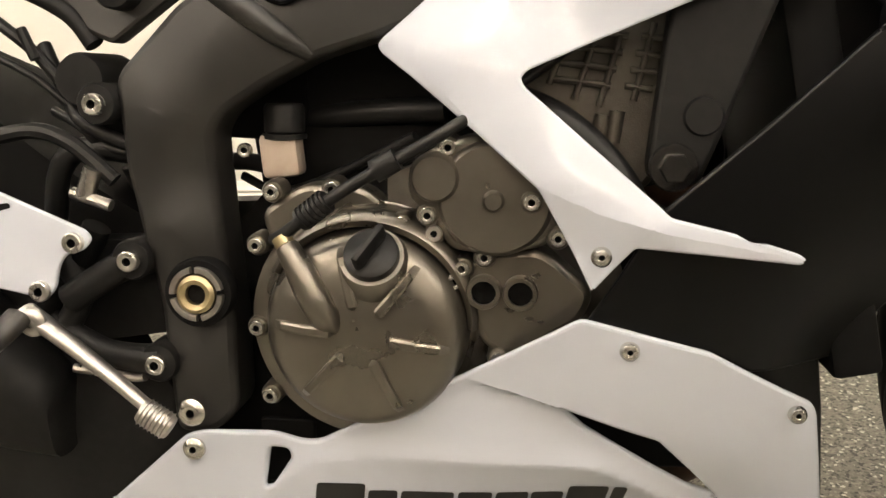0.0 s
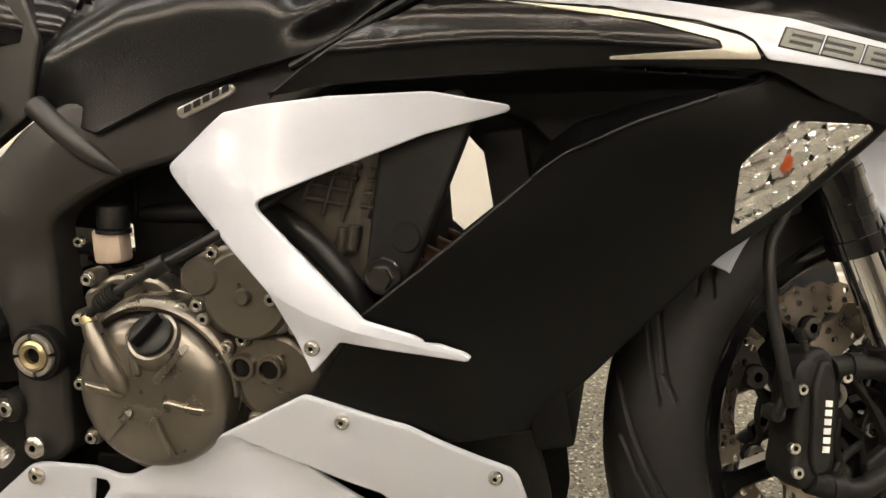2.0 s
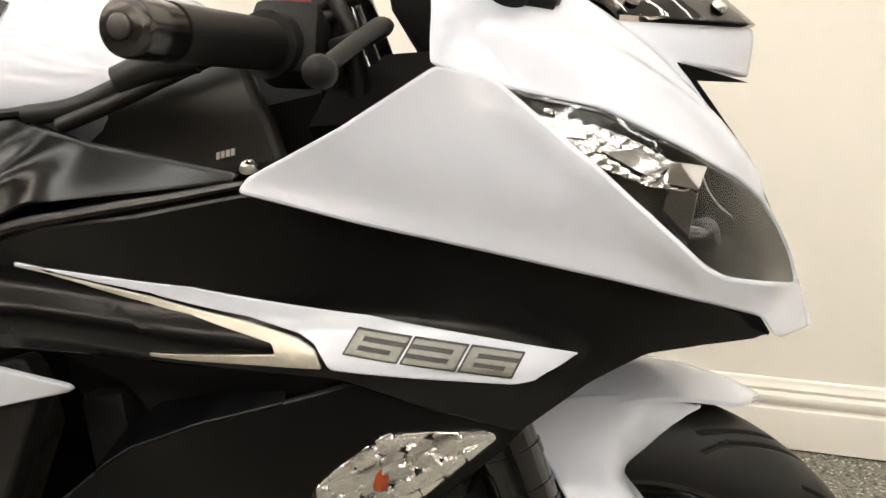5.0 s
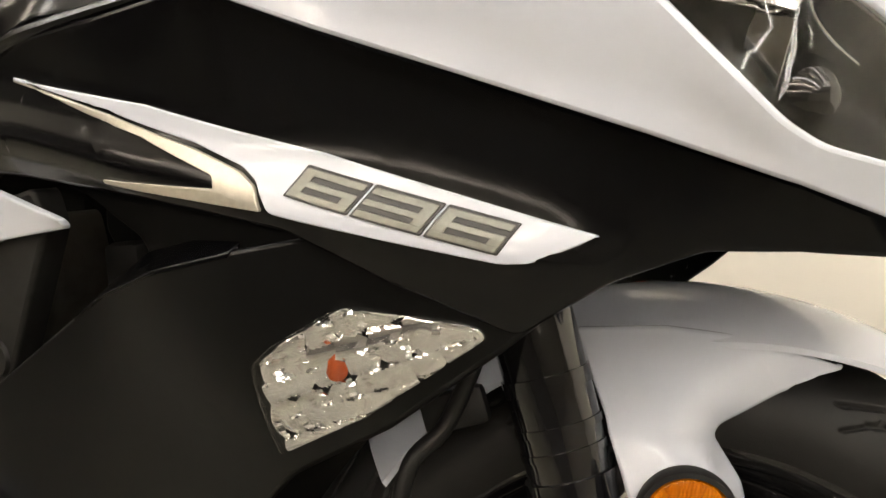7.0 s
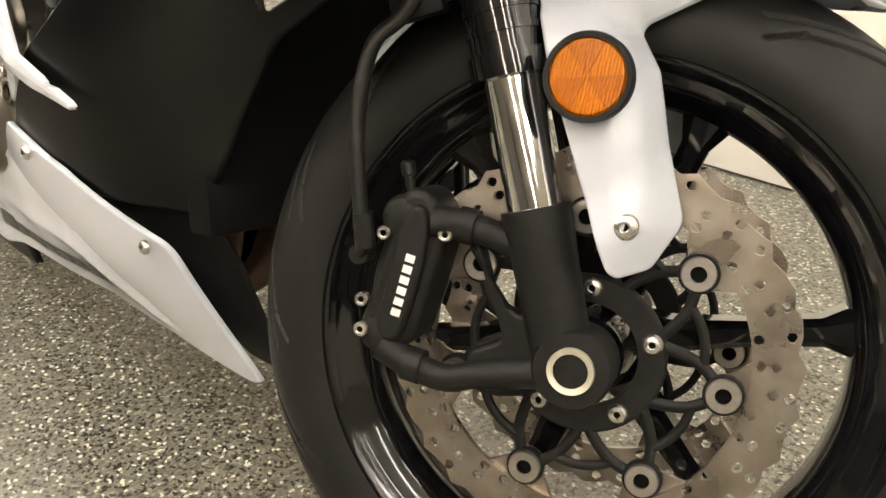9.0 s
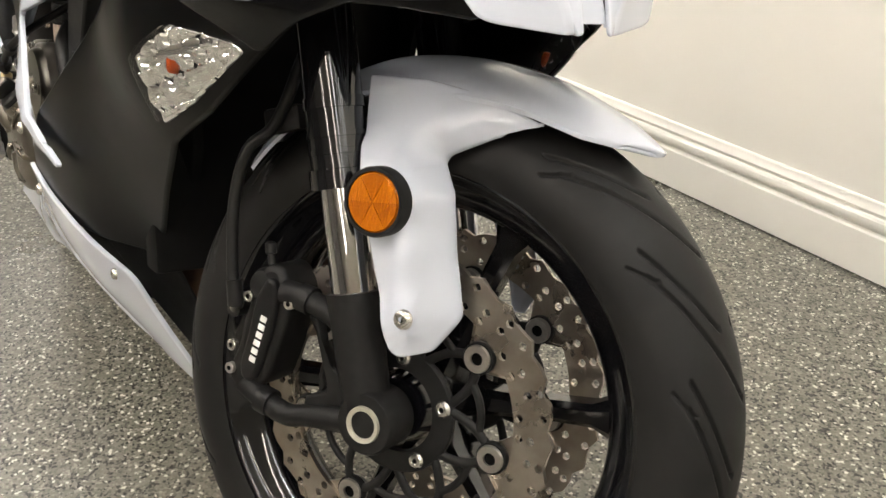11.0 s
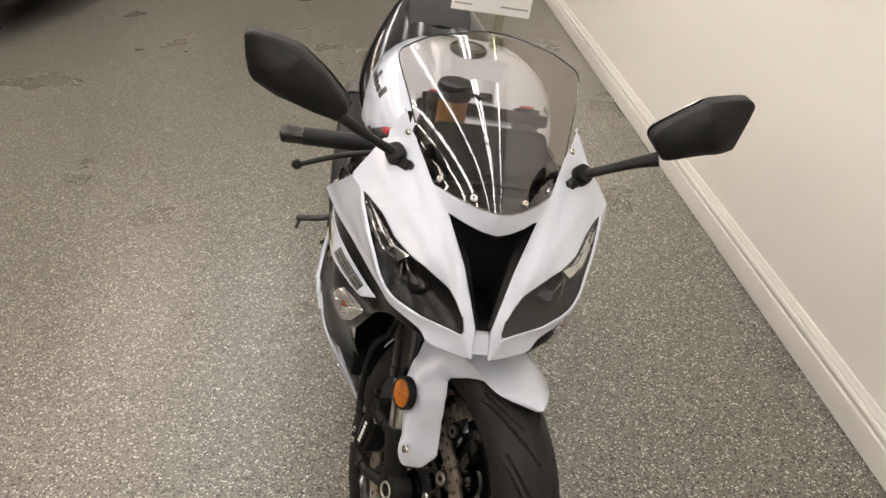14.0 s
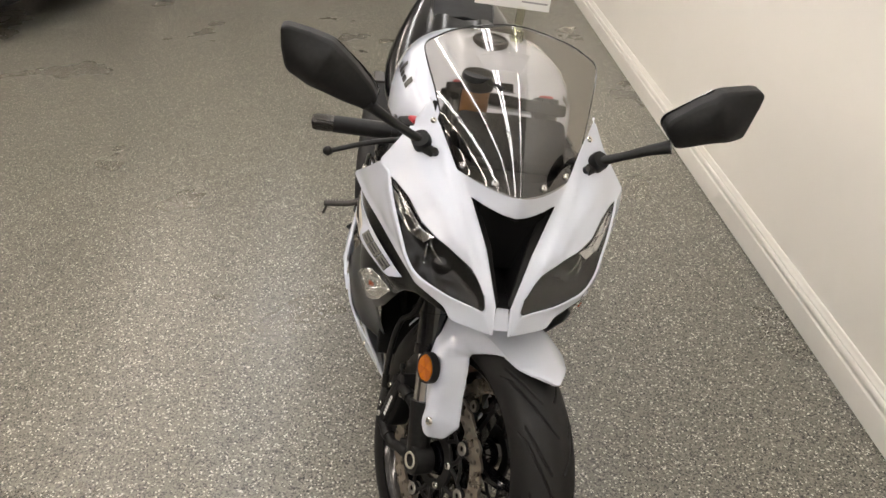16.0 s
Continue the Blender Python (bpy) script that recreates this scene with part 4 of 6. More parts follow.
def disc(s):
    """Wave brake disc on a black carrier with seven buttons."""
    bm = bmesh.new()
    n, bands = 42, (0.1195, 0.1305, 0.1415, 0.1535)
    grid = {}

    def node(k, j):
        k %= 2 * n
        if (k, j) not in grid:
            a = math.pi * k / n
            r = np.interp(j / 2, range(4), bands) + (0.0034 * math.cos(n * a * 0.7142857) if j == 6 else 0)
            grid[k, j] = bm.verts.new((r * math.cos(a), 0, r * math.sin(a)))
        return grid[k, j]

    for k in range(n):
        for j in range(3):
            rim = [node(2 * k, 2 * j), node(2 * k + 1, 2 * j), node(2 * k + 2, 2 * j), node(2 * k + 2, 2 * j + 1), node(2 * k + 2, 2 * j + 2), node(2 * k + 1, 2 * j + 2), node(2 * k, 2 * j + 2), node(2 * k, 2 * j + 1)]
            if (k + j) % 3:
                mid = sum((v.co for v in rim), Vector()) / 8
                cut = [bm.verts.new(mid + 0.0041 * (v.co - mid).normalized()) for v in rim]
                for q in range(8):
                    bm.faces.new((rim[q], rim[(q + 1) % 8], cut[(q + 1) % 8], cut[q]))
            else:
                bm.faces.new(rim)
    geo = bmesh.ops.extrude_face_region(bm, geom=bm.faces[:])["geom"]
    for v in geo:
        if isinstance(v, bmesh.types.BMVert):
            v.co.y += 0.0055
    for v in bm.verts:
        v.co.y += s * 0.067 - 0.00275
    bmesh.ops.recalc_face_normals(bm, faces=bm.faces)
    d = spart("brake_disc", bm, DISC, "wave-edged drilled steel brake disc", 30)
    y, n = s * 0.069, 7
    part("disc_carrier", lathe([(0.040, y - 0.004), (0.059, y - 0.004), (0.061, y - 0.002), (0.061, y + 0.002), (0.059, y + 0.004), (0.040, y + 0.004)], 56, close=True), PLASTIC, d, "black disc carrier ring")
    for k in range(n):
        a = 2 * math.pi * k / n
        at = lambda r, q: (r * math.cos(a + q), y, r * math.sin(a + q))
        for w in (-1, 1):
            part("carrier_arm", tube([at(0.056, w * 0.40), at(0.070, w * 0.30), at(0.084, w * 0.20), at(0.098, w * 0.06)], 0.0036, 10, 5, 1.25), PLASTIC, d)
        part("carrier_rim", tube([at(0.086, 0.19), at(0.0875, 0.33), at(0.088, 0.45), at(0.0875, 0.57), at(0.086, 0.71)], 0.0034, 10, 5, 1.1), PLASTIC, d)
        part("carrier_eye", lathe([(0.008, y - 0.0038), (0.0145, y - 0.0038), (0.0150, y - 0.003), (0.0150, y + 0.003), (0.0145, y + 0.0038), (0.008, y + 0.0038)], 20, close=True, at=(0.1035 * math.cos(a), 0, 0.1035 * math.sin(a))), PLASTIC, d)
    for k in range(n):
        a = 2 * math.pi * k / n
        part("disc_tab", moved(plate([(0.093, -.010), (0.100, -.013), (0.108, -.020), (0.1215, -.034), (0.1215, .034), (0.108, .020), (0.100, .013), (0.093, .010)], 0.0026, 0.0052, 0.001, 0.004, inner=-1), Matrix.Translation((0, s * 0.067, 0)) @ Matrix.Rotation(-a, 4, "Y")), DISC, d)
    for k in range(n):
        a = 2 * math.pi * k / n
        cx, cz = 0.1035 * math.cos(a), 0.1035 * math.sin(a)
        ring = lathe([(0.0060, -0.0075), (0.0060, -0.0085), (0.0120, -0.0085), (0.0128, -0.0072), (0.0128, 0.0072), (0.0120, 0.0085), (0.0060, 0.0085), (0.0060, 0.0075)], 24, close=True)
        for way in (-1, 1):
            # Near-black core: the button's hole with its shade as colour
            core = lathe([(0.0005, way * 0.0058), (0.0062, way * 0.0058)], 20)
            for f in core.faces:
                f.material_index = 1
            ring = joined(ring, core)
        part("disc_button", moved(ring, Matrix.Translation((cx, s * 0.067, cz))), STEEL, d, "steel disc button")
    for k in range(5):
        a = radians(25 + 72 * k)
        part("disc_bolt", bolt(0.051 * math.cos(a), s * 0.071, 0.051 * math.sin(a), 0.0085, 0.005, s, "button"), ZINC, d, "steel disc bolt")


front_wheel()


def ringed(on, stations, n=32):
    """A turned tube along a straight line, from (place, radius) stations."""
    bm = bmesh.new()
    d = (on(1.0) - on(0.0)).normalized()
    a = Vector((0, 1, 0))
    b = d.cross(a)
    rings = [[bm.verts.new(on(t) + r * (math.cos(q) * a + math.sin(q) * b)) for q in (2 * math.pi * k / n for k in range(n))] for t, r in stations]
    for p, q in zip(rings, rings[1:]):
        for k in range(n):
            bm.faces.new((p[k], p[(k + 1) % n], q[(k + 1) % n], q[k]))
    bm.faces.new(rings[0])
    bm.faces.new(rings[-1])
    return finish(bm)


def fork_leg(s):
    y = s * 0.105
    def on(t, off=0.0):
        return Vector((-0.0095, y, 0)) + up * t + Vector((math.cos(radians(RAKE)), 0, math.sin(radians(RAKE)))) * off
    spart("fork_upper_tube", ringed(on, ((0.205, .0293), (0.222, .0293), (.2225, .0266), (0.235, .0266), (.2352, .0276), (.2398, .0276), (.24, .0266), (.25, .0266), (.2502, .0276), (.2548, .0276), (.255, .0266), (.275, .0266), (.2752, .028), (.285, .028), (.2852, .0265), (.722, .0265))), GLOSS, "gloss black fork tube with machined rings", 40)
    spart("fork_stanchion", tube([on(0.10), on(0.21)], 0.0205, 32), CHROME, "polished chrome fork tube", 40)
    foot = joined(tube([on(0.0), on(0.06), on(0.104), on(0.112)], [0.022, 0.0235, 0.0255, 0.0255], 28, 4), lathe([(0.016, y - 0.021), (0.027, y - 0.021), (0.029, y - 0.018), (0.029, y + 0.018), (0.016, y + 0.02)], 32))
    spart("fork_foot", foot, PLASTIC, "matte black cast fork foot", 40)
    spart("axle_end", joined(lathe([(0.0125, y - 0.004), (0.0125, y + s * 0.0225), (0.0165, y + s * 0.0235), (0.0175, y + s * 0.02), (0.0175, y)], 32), lathe([(0.0005, y + s * 0.004), (0.0127, y + s * 0.004)], 24)), AXLE, "hollow pale metal axle end", 40)
    # Radial caliper
    cal = [(-.147, .095), (-.134, .096), (-.118, .081), (-.114, .063), (-.117, .022), (-.121, -.017), (-.131, -.029), (-.149, -.035), (-.162, -.033), (-.168, -.017), (-.163, .004), (-.164, .028), (-.160, .059), (-.156, .086)]
    hump = [(-.142, .084), (-.132, .084), (-.126, .070), (-.124, .040), (-.127, .0), (-.131, -.020), (-.146, -.024), (-.152, -.010), (-.150, .020), (-.150, .060)]
    out = lambda poly, face, thick, edge, corner: plate(poly, face, thick, edge, corner) if s < 0 else mirrored(plate(poly, face, thick, edge, corner))
    c = spart("brake_caliper", out(cal, -0.113, 0.044, 0.007, 0.010), PLASTIC, "black four-piston radial brake caliper", 40)
    part("caliper_face", out(hump, -0.1195, 0.012, 0.004, 0.008), PLASTIC, c, "raised caliper face")
    for z in (.070, -.020):
        part("piston_housing", moved(lathe([(0.001, -.006), (0.010, -.006), (0.015, -.004), (0.018, .003), (0.018, .02)], 24), pose(-.150, s * 0.108, z, 0, 0, 0 if s < 0 else 180)), PLASTIC, c, "rounded piston housing")
    for pts in (((-.125, .074), (-.101, .077), (-.066, .073), (-.03, .055)), ((-.146, -.029), (-.119, -.037), (-.091, -.039), (-.066, -.028), (-.02, -.012))):
        part("caliper_arm", tube([(x, s * 0.108, z) for x, z in pts], [0.0125, 0.0110, 0.0105, 0.012], 16), PLASTIC, c, "cast mounting arm")
        part("arm_collar", tube([(pts[1][0] - .006, s * 0.108, pts[1][1]), (pts[1][0] + .008, s * 0.108, pts[1][1])], 0.0135, 18, 1), PLASTIC, c)
    part("caliper_bracket", out([(-.095, .067), (-.053, .023), (-.030, .023), (-.020, -.02), (-.078, -.031), (-.080, -.015), (-.058, .0)], -0.105, 0.012, 0.003, 0.004), PLASTIC, c, "cast fork bracket")
    for x, z in ((-.160, .057), (-.167, .003), (-.163, -.020), (-.113, .068)):
        part("caliper_bolt", bolt(x, s * 0.112, z, 0.0055, 0.006, s), ZINC, c)
    for k in range(6):
        z = -.001 + k * .0085
        x = -.1410 + k * .0005
        part("logo_bar", out([(x, z), (x + .0075, z - .0005), (x + .0080, z + .0055), (x + .0005, z + .006)], -0.1202, 0.001, 0.0003, 0.0), PAPER, c)
    part("bleed_nipple", moved(lathe([(0.0035, 0), (0.0035, 0.01), (0.0055, 0.011), (0.0055, 0.02), (0.003, 0.022)], 12, "z"), pose(-.150, y, .092, 0, -20, 0)), HOSE, c)
    banjo = joined(lathe([(0.003, y + s * 0.004), (0.008, y + s * 0.004), (0.008, y - s * 0.012), (0.003, y - s * 0.012)], 16, at=(-.18, 0, .034)), tube([(-.18, y, .034), (-.173, y + s * 0.008, .052)], 0.006, 12))
    part("banjo", banjo, HOSE, c)
    spart("brake_hose", joined(tube([(-.172, y + s * .012, .045), (-.182, y + s * .015, .075), (-.197, y + s * .015, .138), (-.197, y + s * .012, .19), (-.178, y + s * .004, .222), (-.165, y, .30), (-.18, y * 0.5, .42)], 0.0058, 12), tube([(-.172, y + s * .012, .043), (-.1785, y + s * .0145, .068)], 0.0078, 12)), HOSE, "black braided brake hose", 60)
    spart("hose_clip", moved(block(-.02, .022, -.008, .008, -.012, .012, 0.004), pose(-.178, y * 0.92, .225, 0, -25, 0)), PLASTIC, "black hose clip")


fork_leg(-1)
fork_leg(1)


def fender():
    """Front mudguard: an arched blade with a side plate on each fork leg."""
    def skin(a, v, r0=0.0):
        deg = math.degrees(a)
        half = float(np.interp(deg, (63.5, 64.2, 66, 70, 78, 92, 143), (.014, .024, .038, .053, .067, .077, .080)))
        y = v * half
        r = 0.329 - float(np.interp(deg, (63.5, 72, 95), (.010, .022, .034))) * (0.8 * (max(0.0, abs(v) - 0.22) / 0.78) ** 1.5 + 0.2 * v * v) - (0.028 * max(0, (deg - 110) / 40) ** 1.5) - r0
        a2 = a + radians(3.0) * abs(v) ** 3 * max(0, 1 - (deg - 63.5) / 12)
        return Vector((r * math.cos(a2), y, r * math.sin(a2)))
    bm = bmesh.new()
    angs, vs = np.radians(np.concatenate((np.linspace(63.5, 72, 14, endpoint=False), np.linspace(72, 143, 26)))), np.linspace(-1, 1, 21)
    grid = [[[bm.verts.new(skin(a, v, r0)) for v in vs] for a in angs] for r0 in (0.0, 0.004)]
    for g in grid:
        for p, q in zip(g, g[1:]):
            for k in range(20):
                bm.faces.new((p[k], p[k + 1], q[k + 1], q[k]))
    top, low = grid
    for k in range(39):
        for j in (0, 20):
            bm.faces.new((top[k][j], top[k + 1][j], low[k + 1][j], low[k][j]))
    for k in range(20):
        for j in (0, 39):
            bm.faces.new((top[j][k], top[j][k + 1], low[j][k + 1], low[j][k]))
    f = spart("front_fender", finish(bm), WHITE, "white front mudguard", 50)
    side = [(-.112, -.077, .288), (-.055, -.076, .299), (.0, -.071, .301), (.059, -.064, .291), (.020, -.070, .268), (-.013, -.0765, .243), (-.0155, -.0775, .236), (-.008, -.080, .227), (.004, -.083, .213), (.0225, -.086, .165), (.0445, -.0875, .118), (.0440, -.090, .110), (.033, -.101, .080), (.014, -.122, .0705), (.0065, -.127, .074), (-.066, -.124, .20), (-.082, -.112, .232), (-.085, -.104, .24)]
    for s in (-1, 1):
        ridge = [(-.034, .236), (-.012, .214), (.004, .180), (.016, .130), (.020, .085)]
        b = shell(side, "y", 1, 0.004, 0.002, 0.004, cell=0.008, cuts=[ridge], sheet=Relief(Sheet("y", dense(side) + [(-.050, -.127, .20), (-.030, -.129, .20), (-.014, -.129, .198), (.002, -.1305, .165), (-.020, -.131, .165), (.012, -.130, .120), (.017, -.127, .095), (-.045, -.117, .235), (-.022, -.113, .226), (-.05, -.098, .262), (-.01, -.086, .262)]), 1.0, [(ridge, .0015, .005)]))
        part("fender_side", b if s < 0 else mirrored(b), WHITE, f, "white fork cover plate")
        part("fender_bolt", bolt(0.012, s * 0.129, 0.108, 0.0095, 0.005, s, "button"), ZINC, f, "steel fender bolt")
    for s in (-1, 1):
        r = spart("side_reflector", joined(lathe([(0.0005, s * 0.149), (0.024, s * 0.1485), (0.0255, s * 0.147), (0.0255, s * 0.142)], 40, at=(-.033, 0, .198))), AMBER, "round amber reflector")
        for q in range(6):
            a0 = radians(60 * q + 15)
            wedge = [(-.033 + .0006 * math.cos(a0 + radians(30)), .198 + .0006 * math.sin(a0 + radians(30)))] + [(-.033 + .0236 * math.cos(a0 + radians(60 * k / 8)), .198 + .0236 * math.sin(a0 + radians(60 * k / 8))) for k in range(9)]
            b = plate(wedge, -.1498, 0.0012, 0.0001, 0.0)
            # Sectors alternate lit and shaded amber: the prisms' play of light as colour
            part("lens_sector", b if s < 0 else mirrored(b), AMBERTWO if q % 2 else AMBER, r, "amber prism sector")
        part("bezel", lathe([(0.0255, s * 0.142), (0.0255, s * 0.1495), (0.0285, s * 0.1495), (0.0295, s * 0.147), (0.0295, s * 0.135), (0.02, s * 0.135)], 40, at=(-.033, 0, .198)), PLASTIC, r, "black reflector rim")


fender()
spart("lower_yoke", joined(block(-.165, -.10, -.125, .125, .385, .425, 0.012), block(-.20, -.12, -.03, .03, .38, .46, 0.01)), PLASTIC, "black lower fork yoke")
spart("upper_yoke", joined(moved(block(-.035, .035, -.13, .13, -.012, .012, 0.006), pose(-.29, 0, .642, 0, -RAKE, 0)), moved(lathe([(0.001, 0.016), (0.014, 0.016), (0.016, 0.0), (0.02, 0)], 24, "z"), pose(-.30, 0, .66, 0, -RAKE, 0))), BLACK, "black upper fork yoke")
for s in (-1, 1):
    top = Vector((-0.0095, s * 0.105, 0)) + up * 0.722
    spart("fork_cap", moved(lathe([(0.001, 0.006), (0.0135, 0.006), (0.0145, 0.004), (0.0145, 0.0)], 24, "z"), Matrix.Translation(top) @ Matrix.Rotation(radians(-RAKE), 4, "Y")), REDINK, "red fork adjuster cap")
    # Clip-on bar, grip and lever
    b0 = Vector((-.280, s * 0.115, .556))
    tip = Vector((-.392, s * 0.335, .509))
    b1 = tip - (tip - b0).normalized() * 0.034
    d = (b1 - b0).normalized()
    bar = spart("handlebar", tube([b0, b1], 0.0115, 20), GLOSS, "black clip-on handlebar")
    spart("hand_grip", joined(tube([b1 - d * 0.125, b1 - d * 0.008], [0.0165, 0.016, 0.0165], 24), tube([b1 - d * 0.13, b1 - d * 0.118], 0.022, 24)), HOSE, "ribbed black rubber grip")
    weight = spart("bar_end", tube([b1 - d * 0.008, b1 + d * 0.010, b1 + d * 0.026, b1 + d * 0.030, b1 + d * 0.032], [0.0155, 0.0162, 0.0156, 0.0140, 0.0118], 28), BARMETAL, "dark polished metal bar-end weight", 40)
    part("end_screw", tube([b1 + d * 0.030, b1 + d * 0.0335, b1 + d * 0.0345], [0.0068, 0.0066, 0.0052], 20), IRON, weight, "dark screw in the bar end")
    hp = b1 - d * 0.155
    spart("switch_housing", moved(block(-.022, .024, -.03, .03, -.024, .026, 0.008), Matrix.Translation(hp) @ pose(0, 0, 0, 0, 0, s * 12)), PLASTIC, "black switch housing")
    if s < 0:
        spart("kill_switch", moved(block(-.012, .012, -.012, .012, .02, .034, 0.004), Matrix.Translation(hp)), REDINK, "red engine stop switch")
    lv = [b1 - d * 0.155 + Vector((.03, 0, .002)), b1 - d * 0.13 + Vector((.065, 0, .014)), b1 - d * 0.07 + Vector((.092, 0, .018)), b1 - d * 0.02 + Vector((.100, 0, .008)), Vector((-.293, s * .328, .497)), Vector((-.293, s * .336, .495))]
    spart("hand_lever", joined(tube(lv, [0.009, 0.008, 0.0065, 0.006, 0.006], 14, 6, 0.7), moved(lathe([(0.001, -.0095), (0.006, -.0075), (0.0095, 0), (0.006, .0075), (0.001, .0095)], 16), Matrix.Translation(lv[-1]))), PLASTIC, "black adjustable hand lever", 50)
part_reservoir = joined(lathe([(0.001, .035), (0.022, .035), (0.024, .03), (0.024, .014), (0.02, .012)], 28, "z"), moved(block(-.004, .05, -.004, .004, .026, .032, 0.002), pose(0, 0, 0, 0, 0, 15)))
spart("reservoir_cap", moved(part_reservoir, pose(-.215, -.126, .670, 13, 0, 0) @ Matrix.Scale(1.25, 4)), PLASTIC, "black brake fluid reservoir cap with a locking tab")
spart("fluid_reservoir", moved(lathe([(0.001, -.03), (0.018, -.03), (0.02, -.026), (0.02, .013), (0.001, .013)], 28, "z"), pose(-.215, -.126, .670, 13, 0, 0) @ Matrix.Scale(1.25, 4)), OIL, "amber brake fluid reservoir")

# Mirrors on stalks
for s in (-1, 1):
    sag = 0.0 if s < 0 else -0.012
    head = [(-.4098, 1.1366), (-.3992, 1.1408), (-.3626, 1.1345), (-.3234, 1.1246), (-.2799, 1.086), (-.2533, 1.0569), (-.2415, 1.0363), (-.2493, 1.020), (-.2632, 1.0152), (-.2975, 1.024), (-.3586, 1.0452), (-.3944, 1.0651), (-.4007, 1.077), (-.4068, 1.103)]
    if s > 0:
        head = [(-.408, 1.1262), (-.3985, 1.1343), (-.3842, 1.1336), (-.3328, 1.1228), (-.2598, 1.0643), (-.2536, 1.0528), (-.2553, 1.0424), (-.2790, 1.0143), (-.2888, 1.0147), (-.3826, 1.0424), (-.3925, 1.0478), (-.405, 1.1038)]
    head = [(-.055, -s * y, z) for y, z in head] if s > 0 else [(-.055, y, z) for y, z in head]
    lift = -.008 if s > 0 else 0.0
    crown = [(-.034, s * .324, 1.112 + lift), (-.033, s * .340, 1.085 + lift), (-.034, s * .357, 1.058 + lift)]
    folds = [(s * .3245, 1.124), (s * .3400, 1.085 + lift), (s * .3590, 1.046)]
    shellm = shell(head, "x", -1, 0.03, 0.005, 0.006, cell=0.007, sheet=Relief(Sheet("x", dense(head) + crown + [(-.040, s * .376, 1.098 + lift), (-.044, s * .285, 1.052 + lift), (-.037, s * .308, 1.070 + lift)], 1e-4), -1.0, [(folds, .0018, .008)]), cuts=[folds])
    mr = part("mirror", shellm, PLASTIC, bike, "angular matte black mirror", sharp=25)
    part("mirror_glass", shell([(-.088, p[1] * 0.985, (p[2] - 1.08) * 0.93 + 1.08) for p in head], "x", 1, 0.003, 0.002, 0.006, cell=0.05), CHROME, mr, "mirror glass facing the rider")
    root, lug, nrm = Vector((-.090, s * .153, .951)), Vector((-.062, s * .132, .949)), Vector((.55, s * .35, .75)).normalized()
    part("mirror_stalk", tube([(-.063, s * (.262 if s < 0 else .274), 1.026 + sag), (-.072, s * .243, 1.012 + sag), (-.078, s * .200, .985 + sag * .4), root + nrm * .016], [0.0165, 0.0125, 0.0100, 0.0115], 16, 6, 0.75), PLASTIC, mr, "black mirror stalk")
    foot = part("mirror_foot", tube([root - nrm * .012, root + nrm * .020, root + nrm * .025, root + nrm * .026], [0.0175, 0.0175, 0.0165, 0.012], 24, 1), PLASTIC, mr, "black mirror pivot", sharp=40)
    part("mirror_base", tube([root, (root + lug) / 2, lug], [0.0165, 0.0145, 0.0125], 20, 3, 0.62), PLASTIC, mr, "black mirror base plate")
    part("base_screw", tube([lug + nrm * .004, lug + nrm * .0115], [0.0075, 0.0065], 16, 1), GLOSS, mr)

# Tank, covers, seat and tail
secs = []
for x, half, zb, zt in ((-.325, .07, .888, .897), (-.35, .115, .882, .912), (-.39, .150, .874, .935), (-.44, .182, .864, .968), (-.50, .198, .854, 1.004), (-.56, .205, .846, 1.022), (-.65, .20, .835, 1.018), (-.73, .175, .823, .985), (-.80, .15, .81, .93), (-.86, .12, .80, .875)):
    ring = []
    for k in range(36):
        a = 2 * math.pi * k / 36
        c, sn = math.cos(a), math.sin(a)
        z = (zt - zb) * (abs(sn) ** 0.8) if sn > 0 else -0.05 * abs(sn)
        ring.append((x, half * math.copysign(abs(c) ** 0.72, c), zb + z))
    secs.append(ring)
tank = part("fuel_tank", loft(secs), WHITE, bike, "pearl white fuel tank", sharp=60)
part("filler_cap", moved(lathe([(0.001, .004), (0.024, .004), (0.025, .001), (0.033, .001), (0.034, .005), (0.038, .004), (0.040, -.001), (0.040, -.01)], 40, "z"), pose(-.56, 0, 1.021, 0, 4, 0)), IRON, tank, "round dark metal filler cap")


def tank_skin(x, lift, s, v):
    """A place on the tank's flank; v runs from its foot to its crown."""
    xs = [-q[0][0] for q in secs]
    lo = max(k for k in range(len(xs)) if xs[k] <= -x)
    f = (-x - xs[lo]) / (xs[lo + 1] - xs[lo])
    k = v * 9
    i0 = int(k)
    p = [Vector(secs[q][i]).lerp(Vector(secs[q][i + 1]), k - i0) for q in (lo, lo + 1) for i in (i0,)]
    c = p[0].lerp(p[1], f)
    c.y = c.y * (1 if s > 0 else -1)
    out = Vector((0, c.y, (c.z - 0.87) * 1.6)).normalized()
    return c + out * lift


for s in (-1, 1):
    for k in range(5):
        x0 = -.462 - k * .021
        bm = bmesh.new()
        tall = .46 if k in (0, 3) else .40
        rows = [[bm.verts.new(tank_skin(x, 0.0015, s, v)) for x in (x0, x0 - .008, x0 - .016)] for v in np.linspace(.28, tall - .06, 5)]
        for p, q in zip(rows, rows[1:]):
            for j in range(2):
                bm.faces.new((p[j], p[j + 1], q[j + 1], q[j]))
        part("logo_bar", finish(bm), INK, tank, "black lettering bar")

